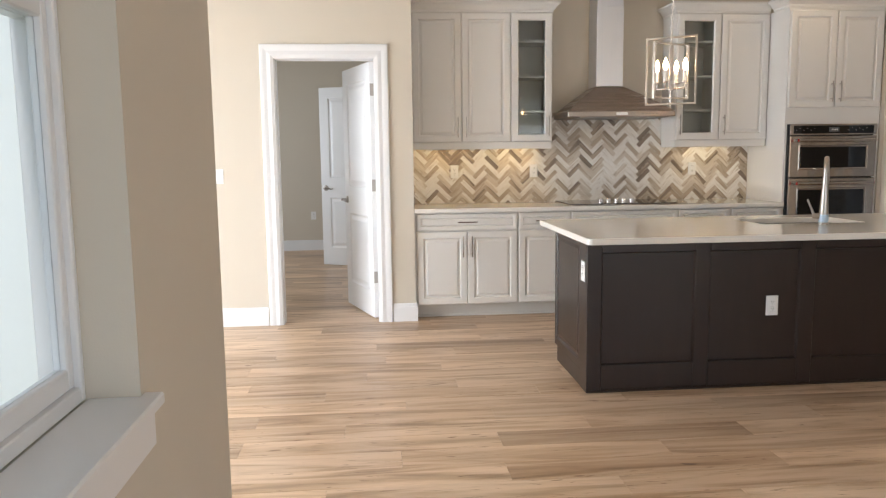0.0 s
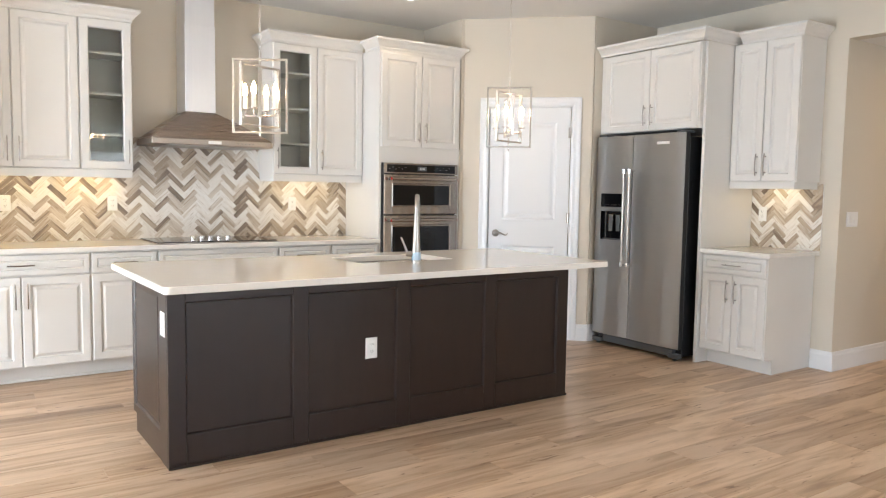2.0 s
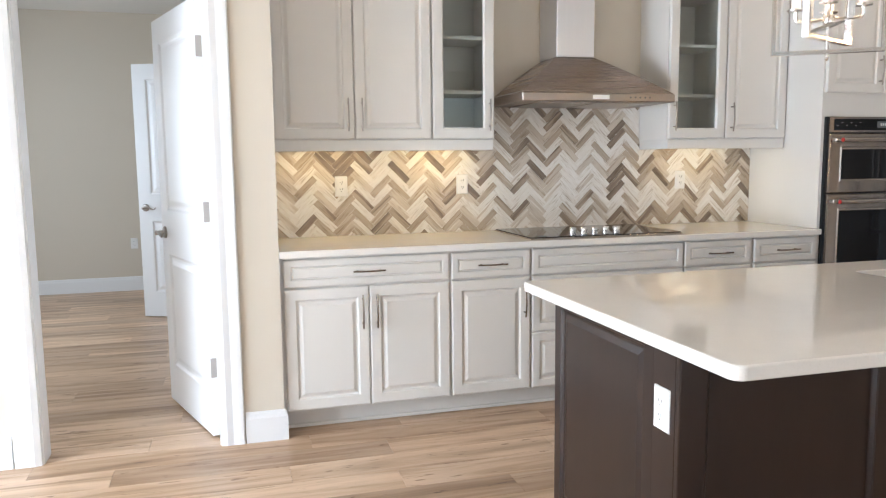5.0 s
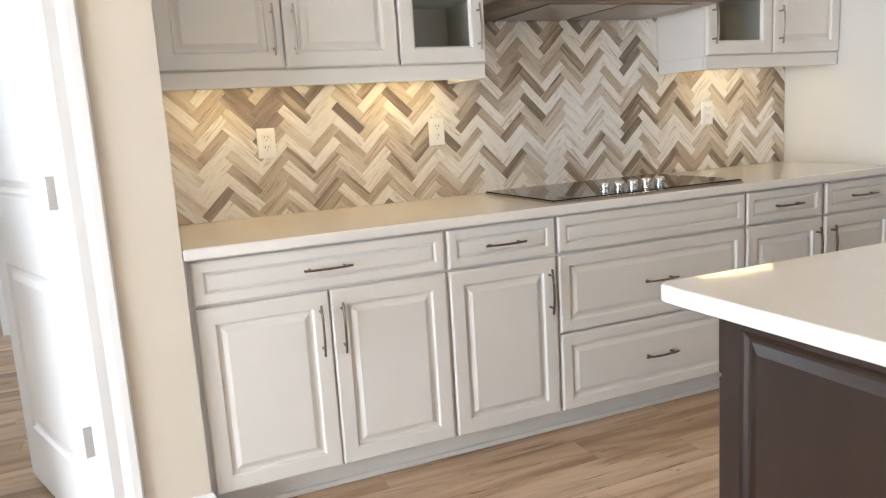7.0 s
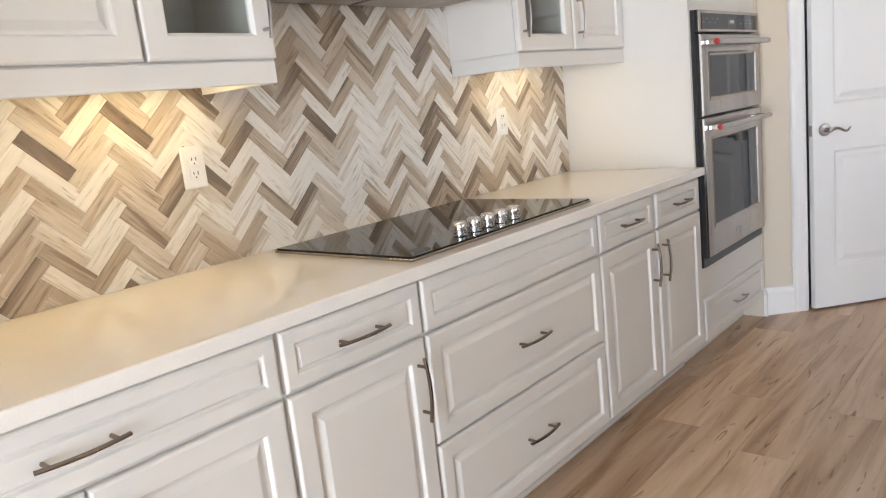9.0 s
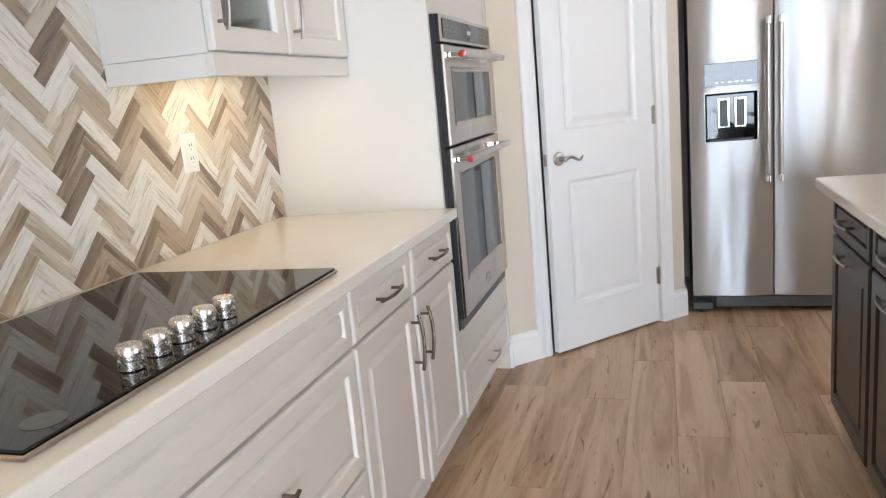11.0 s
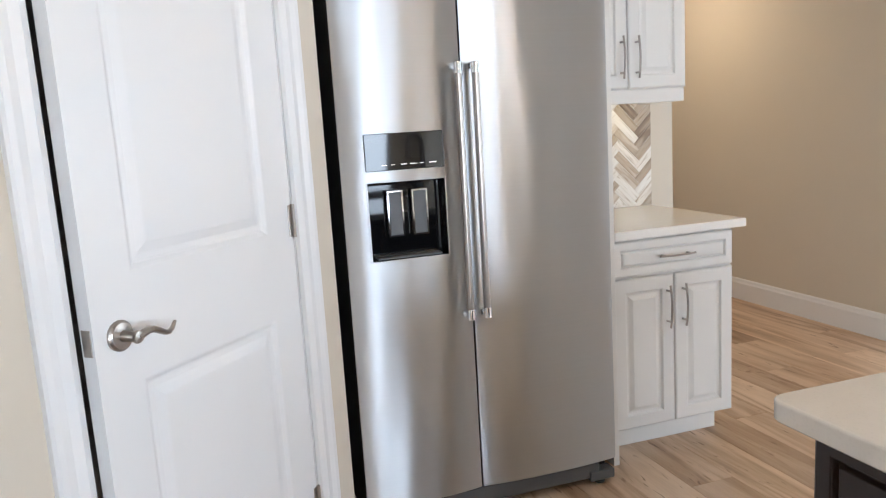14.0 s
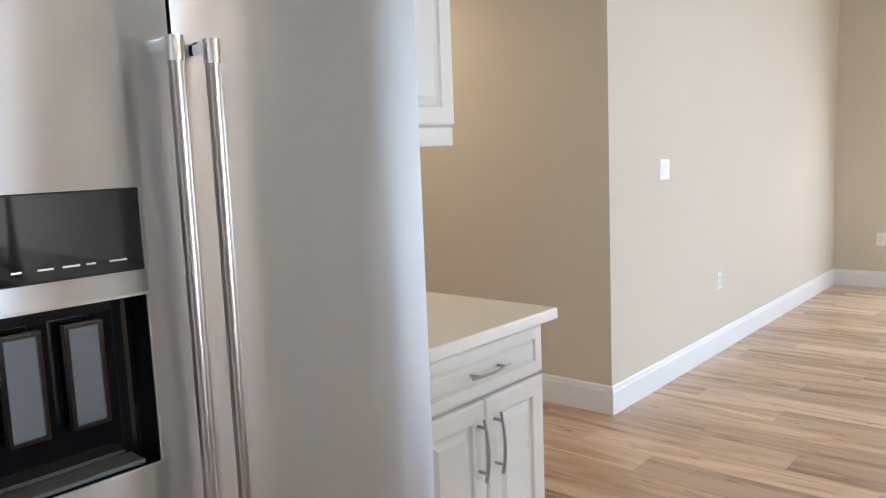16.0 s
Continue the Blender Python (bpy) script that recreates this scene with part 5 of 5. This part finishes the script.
def prism(pts, depth):
    """A tile: outline in local (x, z), front at y = -depth, eased front edge."""
    me = bpy.data.meshes.new("tile")
    n = len(pts)
    cx, cz = sum(p[0] for p in pts) / n, sum(p[1] for p in pts) / n
    inner = [(p[0] + (0.0009 if cx > p[0] else -0.0009), p[1] + (0.0009 if cz > p[1] else -0.0009)) for p in pts]
    vs = [(x, 0, z) for x, z in pts] + [(x, -depth + 0.0008, z) for x, z in pts] + [(x, -depth, z) for x, z in inner]
    fs = [tuple(2 * n + i for i in range(n))]
    for k in (0, 1):
        fs += [(k * n + i, k * n + (i + 1) % n, (k + 1) * n + (i + 1) % n, (k + 1) * n + i) for i in range(n)]
    me.from_pydata(vs, [], fs)
    me.update()
    me.materials.append(STONE)
    return me


def tile_wall(name, m, w, phase, zphase, regions, label):
    """regions: rectangles (x0, x1, z0, z1) in the wall's own plane; the last one that holds a tile's middle takes it."""
    bm = bmesh.new()
    for i, (x0, x1, z0, z1) in enumerate(regions):
        box(x0, x1, -0.0100 - 0.0003 * i, -0.0005, z0, z1, bm=bm)
    back = part(name, bm, GROUT)
    back.matrix_basis = m
    tagged(back, label, "backsplash", kind="structure")
    rng = random.Random(11)
    full = prism([(JT / 2, JT / 2), (TL_ - JT / 2, JT / 2), (TL_ - JT / 2, TW_ - JT / 2), (JT / 2, TW_ - JT / 2)], TT_)
    s = math.sqrt(0.5)
    for j in range(-2, int(w / (TL_ * 2 * s)) + 3):
        for k in range(-8, 60):
            for kind in (0, 1):
                u0, v0 = k * TW_ + j * TL_, k * TW_ - j * TL_
                # long side along u, or along v
                cor = [(u0, v0), (u0 + TL_, v0), (u0 + TL_, v0 + TW_), (u0, v0 + TW_)] if kind == 0 else [(u0, v0), (u0, v0 + TL_), (u0 - TW_, v0 + TL_), (u0 - TW_, v0)]
                P = [((u - v) * s + phase, (u + v) * s + zphase) for u, v in cor]
                c = (sum(p[0] for p in P) / 4, sum(p[1] for p in P) / 4)
                reg = regions[0]
                for r in regions[1:]:
                    if r[0] < c[0] < r[1] and max(p[1] for p in P) > regions[0][3]:
                        reg = r
                got = clip(P, *reg)
                if len(got) < 3:
                    continue
                ang = 45 if kind == 0 else 135
                origin = P[0]
                ca, sa = math.cos(radians(ang)), math.sin(radians(ang))
                loc = [((x - origin[0]) * ca + (z - origin[1]) * sa, -(x - origin[0]) * sa + (z - origin[1]) * ca) for x, z in got]
                whole = len(got) == 4 and all(abs(a[0] - b[0]) + abs(a[1] - b[1]) < 1e-6 for a, b in zip(got, P))
                if whole:
                    me = full
                else:
                    mx, mz = sum(p[0] for p in loc) / len(loc), sum(p[1] for p in loc) / len(loc)
                    ins = [(x + (JT / 2 if mx > x else -JT / 2), z + (JT / 2 if mz > z else -JT / 2)) for x, z in loc]
                    if max(p[0] for p in ins) - min(p[0] for p in ins) < 0.006 or max(p[1] for p in ins) - min(p[1] for p in ins) < 0.004:
                        continue
                    me = prism(ins, TT_)
                ob = new("tile", me)
                ob.parent = back
                ob.matrix_basis = pose(origin[0], -0.0032 - rng.random() * 0.0011, origin[1], 0, -ang, 0)
    return back


tile_wall("backsplash_1", pose(0, YK, 0), 3.6, 0.444 - 0.2155, 0.0, [(0.289, 3.418, CTOP + 0.0005, UZ0 - 0.002), (1.502, 2.586, CTOP + 0.0005, 1.72)], "herringbone backsplash of veined cream, taupe and brown stone tiles")
tile_wall("backsplash_2", pose(XF, 4.0905, 0, 0, 0, -90), 0.66, 0.107, 0.0, [(0.0, 0.604, CTOP + 0.0005, VAL + 0.04)], "small herringbone backsplash of veined stone tiles")


# ---------------------------------------------------------------- floor, plank by plank
floor = structure("floor", box(-0.71, 10.12, -2.57, 1.99, -0.12, -0.0045, bm=box(-4.12, 10.12, 1.99, 10.97, -0.12, -0.0045)), GAP, "pale oak-look plank floor with dark knots", "floor")
PW, PLEN = 0.183, 1.22


def plank_mesh(x0, x1, y0, y1, verts, faces):
    b, t = 0.0010, -0.0006
    k = len(verts)
    verts += [(x0, y0, -0.0044), (x1, y0, -0.0044), (x1, y1, -0.0044), (x0, y1, -0.0044), (x0, y0, t - 0.0008), (x1, y0, t - 0.0008), (x1, y1, t - 0.0008), (x0, y1, t - 0.0008), (x0 + b, y0 + b, t), (x1 - b, y0 + b, t), (x1 - b, y1 - b, t), (x0 + b, y1 - b, t)]
    faces += [(k + 8, k + 9, k + 10, k + 11)]
    for q in (0, 4):
        faces += [(k + q + i, k + q + (i + 1) % 4, k + q + 4 + (i + 1) % 4, k + q + 4 + i) for i in range(4)]


vs, fs = [], []
plank_mesh(-PLEN / 2 + 0.0004, PLEN / 2 - 0.0004, -PW / 2 + 0.0004, PW / 2 - 0.0004, vs, fs)
one = bpy.data.meshes.new("plank")
one.from_pydata(vs, [], fs)
one.update()
one.materials.append(OAK)
rng = random.Random(5)
vs, fs = [], []
row, off = 0, 0.0
y = 5.052 - 42 * PW
while y < 10.97:
    off = (off + PLEN * rng.choice((0.29, 0.37, 0.61, 0.44))) % PLEN
    x = -4.1 - off
    while x < 10.1:
        cx, cy = x + PLEN / 2, y + PW / 2
        if -0.9 < cx < 6.1 and 1.3 < cy < 6.15 and (cy > 2.1 or x > WX - 0.15):
            ob = new("plank", one)
            ob.parent = floor
            ob.matrix_basis = pose(cx, cy, 0)
        elif y > 1.9 or x + PLEN > WX - 0.1:
            plank_mesh(max(x, -4.1 if y > 1.9 else WX - 0.1) + 0.0004, min(x + PLEN, 10.1) - 0.0004, y + 0.0004, y + PW - 0.0004, vs, fs)
        x += PLEN
    y += PW
me = bpy.data.meshes.new("plank_field")
me.from_pydata(vs, [], fs)
me.update()
me.materials.append(OAK)
pf = new("plank_field", me)
pf.parent = floor
tagged(pf, "further oak-look planks", kind="stuff")
